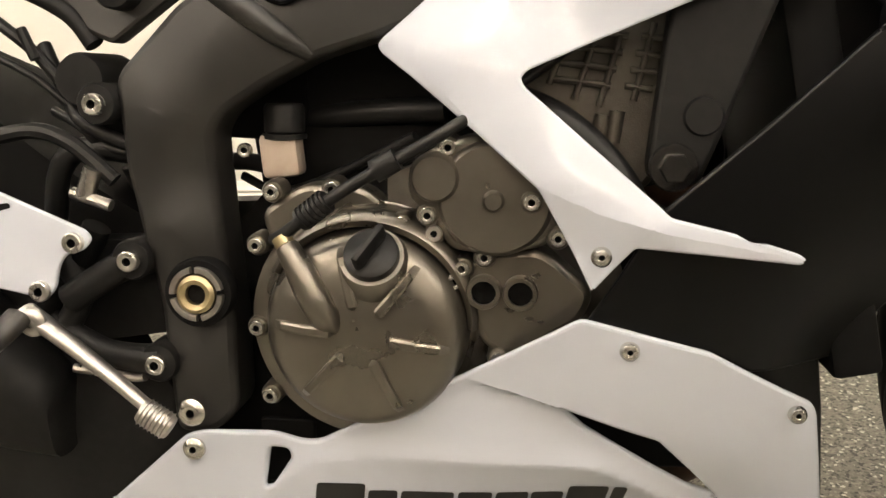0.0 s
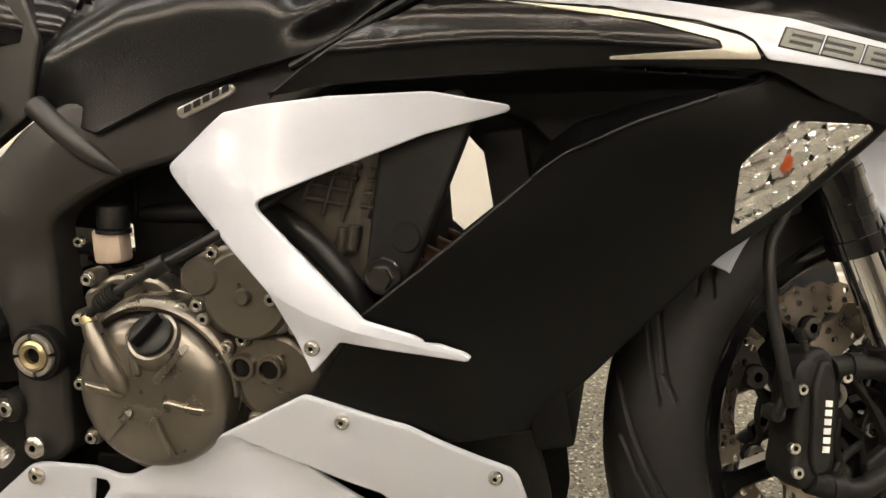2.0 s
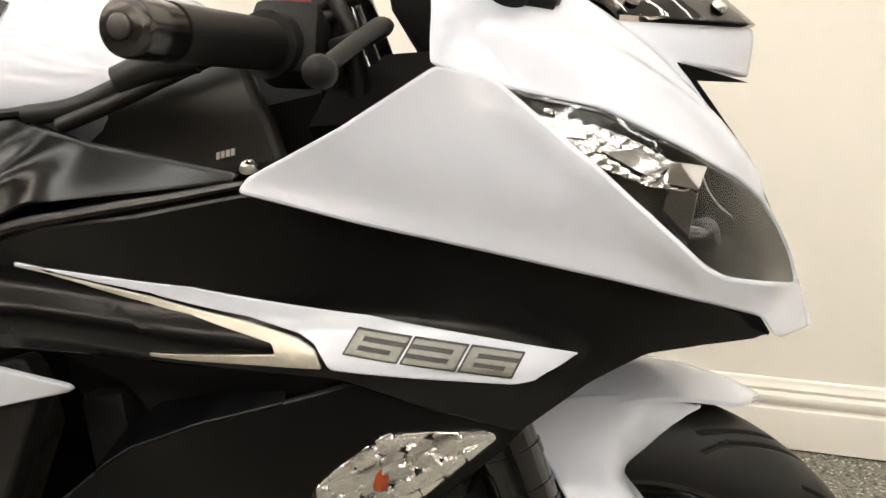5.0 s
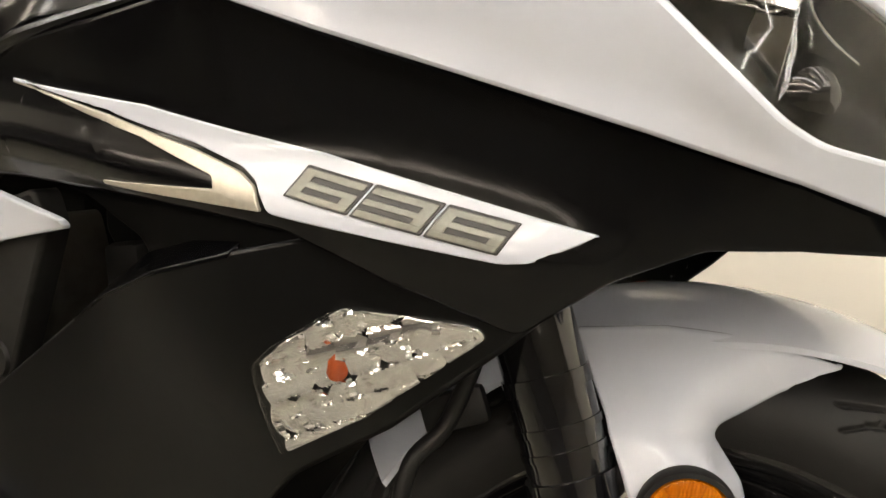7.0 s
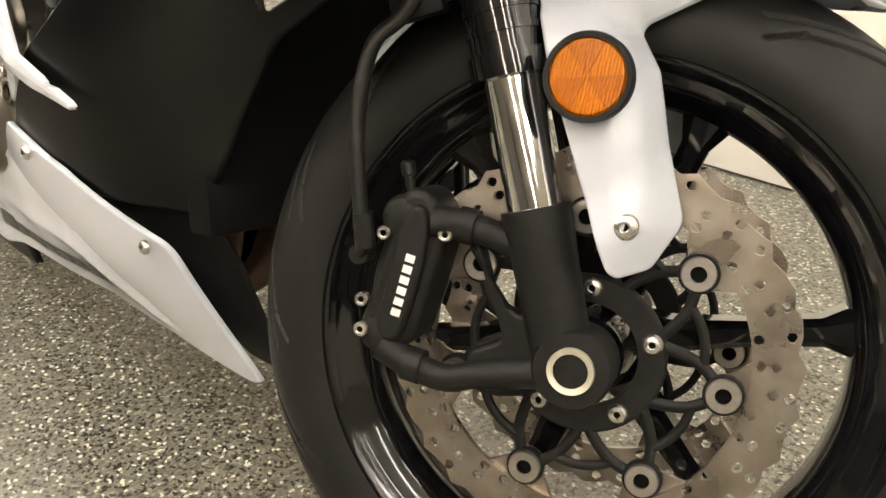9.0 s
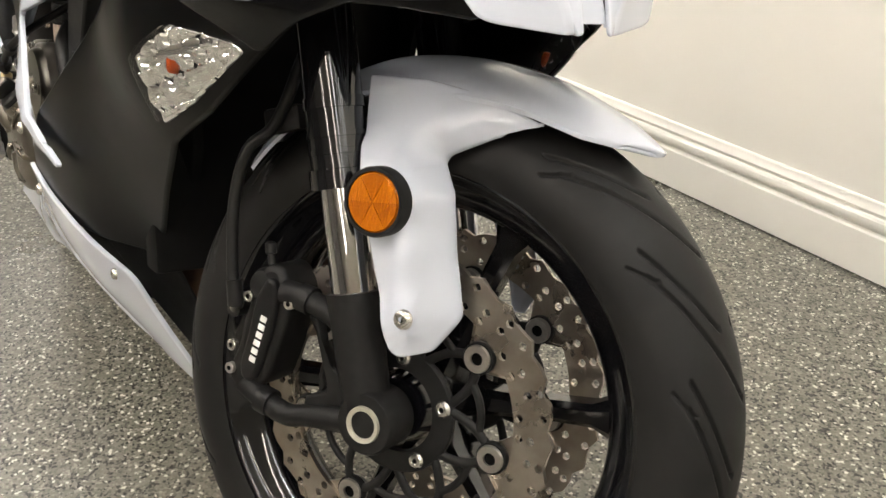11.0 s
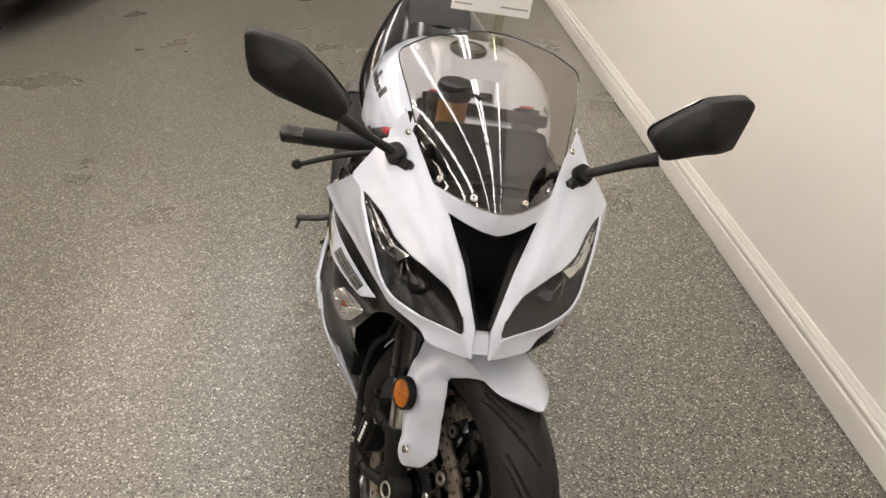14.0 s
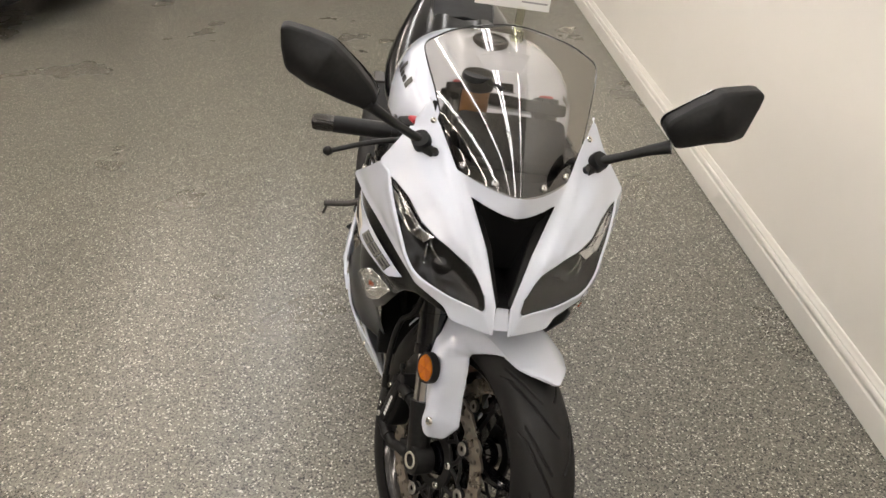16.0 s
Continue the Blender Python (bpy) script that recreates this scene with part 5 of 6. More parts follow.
cover = [(-.865, -.175, .655), (-.85, -.175, .72), (-.80, -.172, .775), (-.70, -.176, .82), (-.60, -.185, .838), (-.51, -.187, .846), (-.438, -.19, .858), (-.37, -.195, .842), (-.246, -.21, .829), (-.25, -.212, .822), (-.402, -.228, .798), (-.47, -.224, .763), (-.545, -.215, .712), (-.625, -.208, .690), (-.70, -.204, .666), (-.778, -.20, .628), (-.80, -.196, .634)]
R1 = [(-.36, .842), (-.395, .840), (-.425, .818), (-.474, .789), (-.521, .765), (-.573, .740), (-.60, .724)]
EAVE = [(-.84, .770), (-.76, .806), (-.688, .8185), (-.6126, .8116), (-.5445, .8010), (-.4900, .7905), (-.462, .7840)]
GULLY = [(-.84, .735), (-.76, .775), (-.682, .7906), (-.607, .7885), (-.539, .7865), (-.4900, .7845), (-.462, .7825)]


class Flank:
    """The tank cover's skin: a crest across it and a wedge-shaped gully under an overhanging edge."""
    base = Relief(Sheet("y", dense(cover), 4e-3), 1.0, [(R1, 0.0080, 0.0180)])

    def __call__(self, x, z):
        y = self.base(x, z)
        if x < -.462:
            zu, zl = (float(np.interp(x, [p[0] for p in q], [p[1] for p in q])) for q in (EAVE, GULLY))
            deep = 0.34 * (zu - zl)
            if z < zl:
                y += deep * max(0.0, 1 - (zl - z) / 0.045) ** 2
            elif z < zu:
                y += deep * (zu - z) / (zu - zl)
        return y


FLANK = Flank()
both("tank_side_cover", shell(cover, "y", 1, 0.004, 0.003, 0.006, cell=0.006, sheet=FLANK, cuts=[EAVE[2:], GULLY[2:-1]]), SLEEK, "sculpted satin-black tank side cover", 24)
both("air_box", shell([(-.46, -.13, .84), (-.33, -.125, .90), (-.29, -.12, .915), (-.262, -.12, .86), (-.25, -.125, .828), (-.40, -.13, .80)], "y", 1, 0.01, 0.006, 0.01, cell=0.012, sheet=Relief(lambda x, z: -.132, 1.0, [([(-.50, .845), (-.40, .868), (-.31, .872), (-.24, .855)], .016, .026)])), FRAME, "black frame head and air duct")
for sg in (-1, 1):
    part("tank_trim", tube([(-.66, sg * .190, .826), (-.605, sg * .188, .832), (-.518, sg * .187, .850), (-.432, sg * .190, .861), (-.385, sg * .183, .871), (-.345, sg * .172, .885)], 0.0035, 8), HOSE, bike, "black tank edge trim")
    part("seam_lip", tube([(-.225, sg * .246, .826), (-.283, sg * .243, .812), (-.35, sg * .240, .797), (-.412, sg * .236, .781), (-.459, sg * .233, .756), (-.515, sg * .226, .727), (-.57, sg * .22, .698)], [0.003, 0.0045, 0.005, 0.005, 0.004], 10), BLACK, bike, "satin-black seam lip")
for pts, r in ((((-.43, -.188, .858), (-.392, -.182, .866), (-.345, -.172, .889), (-.30, -.160, .908), (-.25, -.145, .935), (-.20, -.12, .955)), .0075), (((-.40, -.190, .852), (-.365, -.182, .868), (-.32, -.166, .893), (-.27, -.152, .917), (-.21, -.13, .94)), .006), (((-.36, -.176, .885), (-.335, -.172, .897), (-.305, -.165, .905)), .012), (((-.24, -.13, .98), (-.20, -.14, .93), (-.19, -.13, .86)), .006), (((-.26, -.10, .99), (-.22, -.12, .94), (-.215, -.12, .84)), .005)):
    part("control_cable", tube(pts, r, 12), HOSE, bike, "black control cable")
for k in range(4):
    part("label_bar", plate([(-.300 + k * .0040, .8310 + .0012 * k), (-.2968 + k * .0040, .8318 + .0012 * k), (-.2968 + k * .0040, .8372 + .0012 * k), (-.300 + k * .0040, .8364 + .0012 * k)], -.1452, 0.001, 0.0003, 0), SILVER, bike, "small silver label print")
# Core between the covers, near-black to carry the shade in there
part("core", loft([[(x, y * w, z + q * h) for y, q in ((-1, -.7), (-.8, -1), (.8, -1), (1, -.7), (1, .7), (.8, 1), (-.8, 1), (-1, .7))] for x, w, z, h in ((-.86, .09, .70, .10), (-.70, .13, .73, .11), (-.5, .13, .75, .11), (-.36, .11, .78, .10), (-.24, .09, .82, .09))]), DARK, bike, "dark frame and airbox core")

frame_poly = [(-.92, .575), (-.865, .632), (-.82, .658), (-.72, .672), (-.62, .715), (-.53, .75), (-.49, .715), (-.60, .650), (-.705, .606), (-.757, .590), (-.80, .567), (-.831, .547), (-.841, .531), (-.841, .50), (-.834, .419), (-.83, .381), (-.828, .297), (-.849, .276), (-.884, .274), (-.893, .388), (-.914, .501)]
fr = [(x, -.185 - .006 * (z > .5), z) for x, z in frame_poly]
both("main_frame", shell(fr, "y", 1, 0.045, 0.006, 0.012, cell=0.02, guides=[(-.865, -.203, .45), (-.87, -.204, .54), (-.82, -.20, .61), (-.86, -.198, .34)]), FRAME, "dark grey cast frame with a pivot plate", 45)
part("spar_rib", tube([(-.850, -.190, .655), (-.815, -.196, .630), (-.785, -.196, .609), (-.760, -.187, .592)], [0.012, 0.0115, 0.010, 0.005], 12), FRAME, bike, "raised frame rib")
part("spar_upper", shell([(-.925, -.18, .600), (-.862, -.183, .645), (-.85, -.18, .72), (-.88, -.175, .80), (-1.10, -.17, .82), (-1.10, -.17, .675), (-1.02, -.17, .655), (-.968, -.17, .632), (-.95, -.175, .61)], "y", 1, 0.02, 0.004, 0.006, cell=0.03), FRAME, bike, "dark grey rear frame plate")
part("subframe_edge", tube([(-1.10, -.165, .672), (-1.02, -.166, .650), (-.968, -.168, .626), (-.945, -.17, .600)], 0.008, 12), PLASTIC, bike, "black subframe edge")
part("seat_bush", lathe([(0.001, -.185), (0.020, -.185), (0.022, -.18), (0.022, -.12)], 28, at=(-.953, 0, .572)), PLASTIC, bike, "black rubber bush")
nameplate = part("frame_badge", plate([(-.686, .652), (-.681, .648), (-.632, .672), (-.627, .676), (-.630, .682), (-.636, .681), (-.686, .658)], -.213, 0.004, 0.0015, 0.003), STEEL, bike, "small silver oval badge")
for k in range(5):
    part("logo_bar", plate([(-.678 + k * .0095, .6535 + k * .0047), (-.671 + k * .0095, .657 + k * .0047), (-.671 + k * .0095, .6635 + k * .0047), (-.678 + k * .0095, .660 + k * .0047)], -.2142, 0.001, 0.0003, 0), INK, nameplate)

# Right-hand frame hardware
def hw(name, b, m, label="", sharp=35.0):
    return part(name, b, m, bike, label, sharp=sharp)


pv = hw("pivot_nut", lathe([(0.0085, -.196), (0.0085, -.212), (0.0125, -.2135), (0.0158, -.211), (0.0162, -.19)], 40, at=(-.852, 0, .403)), BRASS, "gold swingarm pivot nut")
# Dark disc and ring that draw the shade in and round the nut
part("nut_socket", lathe([(0.0005, -.204), (0.0088, -.204)], 6, at=(-.852, 0, .403)), DARK, pv)
part("nut_shade", lathe([(0.0160, -.2060), (0.0275, -.2060), (0.0285, -.2045), (0.0285, -.19)], 40, at=(-.852, 0, .403)), DARK, pv, "dark ring for the shade round the nut")
for k in range(4):
    arc = [[(-.852 + r * math.cos(a), y, .403 + r * math.sin(a)) for r, y in ((.0172, -.205), (.0172, -.2105), (.0180, -.2115), (.0217, -.2115), (.0224, -.2105), (.0224, -.205))] for a in (radians(90 * k + 12 + 6 * q) for q in range(14))]
    part("lock_ring_segment", loft(arc), STEEL, pv, "steel lock ring segment")
for x, z, r in ((-.911, .427, .0085), (-.892, .340, .0085), (-.933, .553, .0085), (-.914, .644, .009)):
    hw("frame_bolt", bolt(x, -.199, z, r, 0.008), ZINC, "steel socket bolt")
    hw("bolt_boss", lathe([(r * 2.0, -.16), (r * 2.0, -.196), (r * 1.8, -.199), (0.001, -.199)], 28, at=(x, 0, z)), PLASTIC, "black bolt boss")
hw("engine_bolt", bolt(-.865, -.196, .298, 0.0125, 0.006, -1, "button"), ZINC, "large steel engine mount bolt")
hw("heel_guard", plate([(-1.05, .50), (-1.013, .482), (-.942, .453), (-.937, .446), (-.944, .436), (-.959, .433), (-.966, .423), (-.970, .404), (-.978, .395), (-1.05, .408)], -.212, 0.004, 0.0015, 0.008), WHITE, "white heel guard plate")
# Dark strip laid on the guard, shade of a slot that isn't cut
hw("slot_shade", plate([(-1.03, .470), (-1.005, .474), (-1.003, .470), (-1.028, .463)], -.2125, 0.002, 0.0004, 0.002), DARK, "dark strip for the shade in the heel guard's slot")
for x, z in ((-.951, .443), (-.982, .402)):
    hw("guard_bolt", bolt(x, -.212, z, 0.0085, 0.006), ZINC, "steel socket bolt")
hw("rearset_bracket", tube([(-.97, -.19, .39), (-.94, -.19, .41), (-.911, -.19, .427)], 0.013, 14), PLASTIC, "black footrest bracket")
hw("bracket_arm", tube([(-.99, -.185, .37), (-.94, -.188, .345), (-.892, -.19, .340)], [0.010, 0.011, 0.014], 14), PLASTIC, "black lower bracket arm")
hw("bracket_web", tube([(-1.0, -.18, .44), (-.965, -.18, .40), (-.98, -.185, .36)], 0.011, 14), PLASTIC, "black bracket web")
hw("brake_rod", tube([(-.97, -.19, .33), (-.92, -.192, .325), (-.905, -.195, .327)], 0.004, 10), STEEL, "bent steel pedal rod")
lever = hw("brake_pedal", tube([(-.990, -.224, .386), (-.967, -.229, .375), (-.920, -.234, .343), (-.882, -.236, .313)], [0.012, 0.0095, 0.0075, 0.0065], 16, 6, 0.75), STEEL, "polished brake pedal")
toe = lathe([(0.001, -.014), (0.009, -.014), (0.0105, -.011), (0.0105, .011), (0.009, .014), (0.001, .014)], 24, "x")
part("pedal_toe", moved(toe, pose(-.878, -.238, .307, 0, 32, 0)), STEEL, lever, "knurled pedal tip")
for k in range(7):
    part("knurl", moved(lathe([(0.0105, -.0008), (0.0118, 0), (0.0105, .0008)], 20, "x"), pose(-.878, -.238, .307, 0, 32, 0) @ Matrix.Translation((-.0105 + k * .0035, 0, 0))), STEEL, lever)
part("pedal_pivot", bolt(-.979, -.232, .381, 0.012, 0.006, -1, "button"), STEEL, lever, "pedal pivot bolt")
peg = hw("foot_peg", tube([(-.99, -.235, .385), (-.997, -.27, .37), (-1.0, -.335, .362)], [0.012, 0.011, 0.010], 16, 6, 0.8), IRON, "ribbed dark metal foot peg")
part("peg_feeler", tube([(-1.0, -.325, .360), (-1.0, -.335, .33)], 0.004, 10), IRON, peg)
for k in range(8):
    part("peg_rib", tube([(-.999 - .0003 * k, -.272 - .008 * k, .371 - .001 * k), (-.999 - .0003 * k, -.2745 - .008 * k, .371 - .001 * k)], 0.0125, 12, 1, 0.8), IRON, peg)

# Mechanicals behind the openings; their shade is put into the near-black colour
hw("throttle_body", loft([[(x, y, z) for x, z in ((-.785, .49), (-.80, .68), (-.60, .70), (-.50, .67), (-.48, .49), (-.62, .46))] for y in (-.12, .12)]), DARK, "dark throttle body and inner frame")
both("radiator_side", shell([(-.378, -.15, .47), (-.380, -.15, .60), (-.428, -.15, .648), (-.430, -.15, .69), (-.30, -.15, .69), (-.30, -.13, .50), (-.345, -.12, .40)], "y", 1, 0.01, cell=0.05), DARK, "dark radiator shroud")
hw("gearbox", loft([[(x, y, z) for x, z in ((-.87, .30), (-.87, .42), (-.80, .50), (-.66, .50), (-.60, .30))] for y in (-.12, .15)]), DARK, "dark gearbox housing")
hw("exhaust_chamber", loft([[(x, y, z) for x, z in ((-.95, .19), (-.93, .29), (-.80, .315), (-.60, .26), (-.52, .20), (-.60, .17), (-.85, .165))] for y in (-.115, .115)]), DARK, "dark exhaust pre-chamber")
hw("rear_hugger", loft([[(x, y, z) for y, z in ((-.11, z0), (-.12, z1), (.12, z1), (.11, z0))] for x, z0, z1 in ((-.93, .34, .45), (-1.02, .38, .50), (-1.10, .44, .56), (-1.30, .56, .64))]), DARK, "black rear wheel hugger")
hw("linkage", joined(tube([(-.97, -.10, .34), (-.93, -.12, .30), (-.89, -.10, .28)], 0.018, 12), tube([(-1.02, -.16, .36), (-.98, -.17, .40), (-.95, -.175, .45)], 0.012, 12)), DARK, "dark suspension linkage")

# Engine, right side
# Crankcase body in near-black: the shade behind the covers is in its colour
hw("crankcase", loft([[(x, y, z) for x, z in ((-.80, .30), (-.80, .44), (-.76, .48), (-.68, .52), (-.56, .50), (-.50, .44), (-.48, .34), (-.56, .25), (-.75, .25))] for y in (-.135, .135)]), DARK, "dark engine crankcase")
hw("cylinder_block", loft([[(x, y, z) for x, z in ((-.70, .36), (-.70, .50), (-.60, .535), (-.54, .50), (-.51, .42), (-.55, .36))] for y in (-.185, -.13)]), CASTING, "cast side of the engine block")
hw("cover_flange", lathe([(0.06, -.186), (0.096, -.190), (0.098, -.194), (0.093, -.197), (0.06, -.197)], 56, at=(-.712, 0, .383)), ENGINE, "bolted cover flange")
cl = hw("clutch_cover", lathe([(0.001, -.2415), (0.050, -.2405), (0.066, -.2355), (0.0745, -.2285), (0.079, -.218), (0.081, -.20), (0.085, -.198), (0.087, -.195), (0.087, -.18)], 56, at=(-.712, 0, .383)), ENGINE, "bronze-grey round clutch cover with six raised ribs")
for ang in (-9, 51, 103, 175, 228, 297):
    sec = []
    for r, w, h in ((0.020, 0.0012, 0.0005), (0.0235, 0.0044, 0.0052), (0.045, 0.0042, 0.0056), (0.062, 0.0038, 0.0052), (0.0705, 0.0026, -0.0010)):
        face = float(np.interp(r, (0, .05, .066, .0745), (.2415, .2405, .2355, .2285)))
        sec.append([(r, -face + 0.003, -w), (r, -face + 0.003, w), (r, -face - h * 0.8, w * 0.92), (r, -face - h, w * 0.5), (r, -face - h, -w * 0.5), (r, -face - h * 0.8, -w * 0.92)])
    part("cover_rib", moved(loft(sec), Matrix.Translation((-.712, 0, .383)) @ Matrix.Rotation(radians(-ang), 4, "Y")), ENGINE, cl, sharp=25)
part("cable_boss", tube([(-.7685, -.236, .4495), (-.758, -.241, .433), (-.746, -.2435, .411), (-.738, -.2405, .396), (-.731, -.234, .384)], [0.0090, 0.0110, 0.0125, 0.0115, 0.005], 20), ENGINE, cl, "cast cable boss")
part("boss_ring", tube([(-.7735, -.2345, .4565), (-.7695, -.236, .4505)], 0.0078, 18, 1), BRASS, cl, "pale metal cable end")
TIP = pose(-.703, -.229, .437, -38, 0, 0)
part("cap_boss", moved(lathe([(0.030, .012), (0.0265, -.008), (0.0245, -.0115), (0.001, -.0115)], 32), TIP), ENGINE, cl)
cap = hw("oil_filler_cap", moved(lathe([(0.001, -.0195), (0.0175, -.0195), (0.0205, -.0175), (0.0212, -.0125), (0.0212, -.010)], 36), TIP), HOSE, "black oil filler cap with a grip fin")
part("grip_fin", moved(block(-.0034, .0034, -.036, -.018, -.018, .018, 0.003), TIP @ pose(0, 0, 0, 0, 30, 0)), PLASTIC, cap)
sec = []
for deg in range(0, 151, 6):
    a, k = radians(deg), math.sin(math.pi * min(1.0, max(0.0, (deg + 6) / 162))) ** 0.7
    rim = [(.070, -.19), (.0795, -.213), (.081, -.214 - .010 * k), (.083 + .003 * k, -.215 - .012 * k), (.085 + .007 * k, -.213 - .010 * k), (.086 + .010 * k, -.203), (.086 + .011 * k, -.19)]
    sec.append([(-.712 + r * math.cos(a), y, .383 + r * math.sin(a)) for r, y in rim])
hw("clutch_arch", loft(sec), ENGINE, "raised cast band round the cover", 50)
hw("upper_cover", plate([(-.79, .44), (-.80, .47), (-.765, .493), (-.715, .492), (-.69, .47), (-.72, .46), (-.76, .445)], -.202, 0.03, 0.005, 0.01), ENGINE, "cast upper clutch cover")
c2 = hw("gear_cover", plate([(-.677, .514), (-.66, .524), (-.631, .536), (-.610, .530), (-.577, .491), (-.563, .466), (-.575, .451), (-.613, .444), (-.647, .447), (-.658, .468), (-.680, .488)], -.222, 0.03, 0.006, 0.012), ENGINE, "bronze-grey gear cover")
part("cover_disc", lathe([(0.001, -.2315), (0.040, -.2305), (0.043, -.2275), (0.0445, -.22)], 40, at=(-.612, 0, .488)), ENGINE, c2, "raised round cover face")
part("cover_knob", lathe([(0.001, -.2345), (0.016, -.2345), (0.0185, -.2305), (0.0195, -.22)], 28, at=(-.657, 0, .503)), ENGINE, c2)
part("cover_boss", lathe([(0.001, -.2375), (0.006, -.2375), (0.0075, -.2355), (0.0085, -.230)], 24, at=(-.613, 0, .487)), ENGINE, c2)
c3 = hw("water_pump_cover", plate([(-.635, .432), (-.623, .446), (-.576, .449), (-.535, .416), (-.545, .392), (-.60, .360), (-.622, .372), (-.633, .406)], -.214, 0.03, 0.006, 0.012), ENGINE, "bronze-grey lower cover with two round ports")
for x, z in ((-.62, .415), (-.592, .415)):
    part("port_ring", lathe([(0.0095, -.218), (0.0095, -.224), (0.0125, -.224), (0.0135, -.221), (0.0135, -.214)], 32, at=(x, 0, z)), ENGINE, c3)
    part("port_plug", lathe([(0.0005, -.2195), (0.0098, -.2195)], 28, at=(x, 0, z)), GLOSS, c3, "glossy black sight port")
for x, z, y in ((-.648, .525, -.219), (-.684, .466, -.216), (-.663, .474, -.221), (-.788, .487, -.205), (-.74, .490, -.205), (-.804, .443, -.198), (-.805, .375, -.198), (-.795, .318, -.198), (-.637, .433, -.216), (-.620, .442, -.216), (-.643, .422, -.214), (-.565, .459, -.222), (-.608, .362, -.214), (-.658, .460, -.218), (-.585, .487, -.231)):
    hw("cover_bolt", bolt(x, y - .001, z, 0.0062, 0.006), ZINC)
    hw("bolt_pad", lathe([(0.001, y - .0015), (0.0078, y - .0015), (0.0092, y + .002), (0.0095, y + .02)], 20, at=(x, 0, z)), ENGINE)
hw("clutch_cable", joined(tube([(-.783, -.222, .452), (-.771, -.236, .459), (-.744, -.242, .479), (-.718, -.243, .497), (-.685, -.243, .516), (-.627, -.23, .551), (-.56, -.19, .60)], 0.0048, 12), tube([(-.757, -.240, .470), (-.735, -.243, .486)], 0.0085, 14, 1), tube([(-.70, -.243, .508), (-.683, -.243, .518)], 0.009, 14, 1)), HOSE, "black clutch cable with adjuster", 60)
for k in range(6):
    hw("cable_bellow", tube([(-.755 + k * .0034, -.2402 - k * .0005, .4715 + k * .0026), (-.7537 + k * .0034, -.2404 - k * .0005, .4726 + k * .0026)], 0.0098, 14, 1), HOSE)
hw("cylinder_head", shell([(-.615, -.175, .60), (-.47, -.175, .655), (-.455, -.17, .60), (-.495, -.17, .49), (-.56, -.17, .49), (-.62, -.175, .545)], "y", 1, 0.05, 0.006, 0.01, cell=0.03), CASTING, "raw cast cylinder block")
ribs = []
for x0, z0, x1, z1 in ((-.575, .572, -.566, .596), (-.555, .560, -.541, .607), (-.536, .555, -.522, .610), (-.510, .560, -.497, .618)):
    ribs.append(tube([(x0, -.177, z0), (x1, -.177, z1)], 0.0025, 8))
for k in range(4):
    ribs.append(tube([(-.572 + k * .004, -.177, .576 + k * .0125), (-.528 + k * .004, -.177, .571 + k * .0125)], 0.0025, 8))
    ribs.append(tube([(-.517 + k * .0035, -.177, .571 + k * .0125), (-.496 + k * .0035, -.177, .569 + k * .0125)], 0.0025, 8))
hw("casting_ribs", joined(*ribs), CASTING, "raised grid of casting ribs")
for x, z in ((-.536, .537), (-.525, .540)):
    hw("casting_boss", tube([(x, -.178, z - .012), (x + .003, -.178, z + .012)], 0.006, 12, 1), CASTING)
hw("coolant_hose", tube([(-.60, -.185, .56), (-.57, -.20, .548), (-.54, -.205, .525), (-.515, -.205, .495), (-.50, -.19, .46)], 0.012, 16), HOSE, "black braided coolant hose")
hw("engine_hanger", plate([(-.487, .66), (-.42, .685), (-.405, .66), (-.455, .52), (-.463, .500), (-.490, .495), (-.502, .508)], -.214, 0.02, 0.004, 0.008), PLASTIC, "dark engine hanger")
hw("hanger_plug", lathe([(0.001, -.217), (0.013, -.217), (0.0145, -.214)], 28, at=(-.463, 0, .550)), PLASTIC)
hw("hanger_bolt", bolt(-.483, -.216, .513, 0.0145, 0.010, -1, "hex"), GUNMETAL, "large flanged hex bolt")
hw("fluid_bottle", moved(block(-.0165, .0165, -.013, .013, -.018, .019, .005), pose(-.795, -.15, .511, 0, -6, 0)), FLUID, "milky rear brake fluid bottle")
hw("bottle_cap", joined(lathe([(0.001, .556), (0.015, .556), (0.0170, .553), (0.0170, .533), (0.015, .531)], 24, "z", at=(-.793, -.15, -.002)), lathe([(0.014, .531), (0.0185, .531), (0.0185, .527), (0.014, .526)], 24, "z", at=(-.793, -.15, -.002))), PLASTIC, "black bottle cap")
hw("bottle_bracket", plate([(-.86, .524), (-.86, .60), (-.78, .60), (-.78, .535), (-.815, .522)], -.125, 0.01, 0.002, 0.006), DARK, "black bottle bracket")
hw("bottle_hose", tube([(-.86, -.13, .503), (-.825, -.14, .504), (-.80, -.15, .499)], 0.0075, 12), HOSE, "black hose to the fluid bottle")
hw("bottle_bolt", bolt(-.822, -.165, .516, 0.006, 0.006), ZINC)
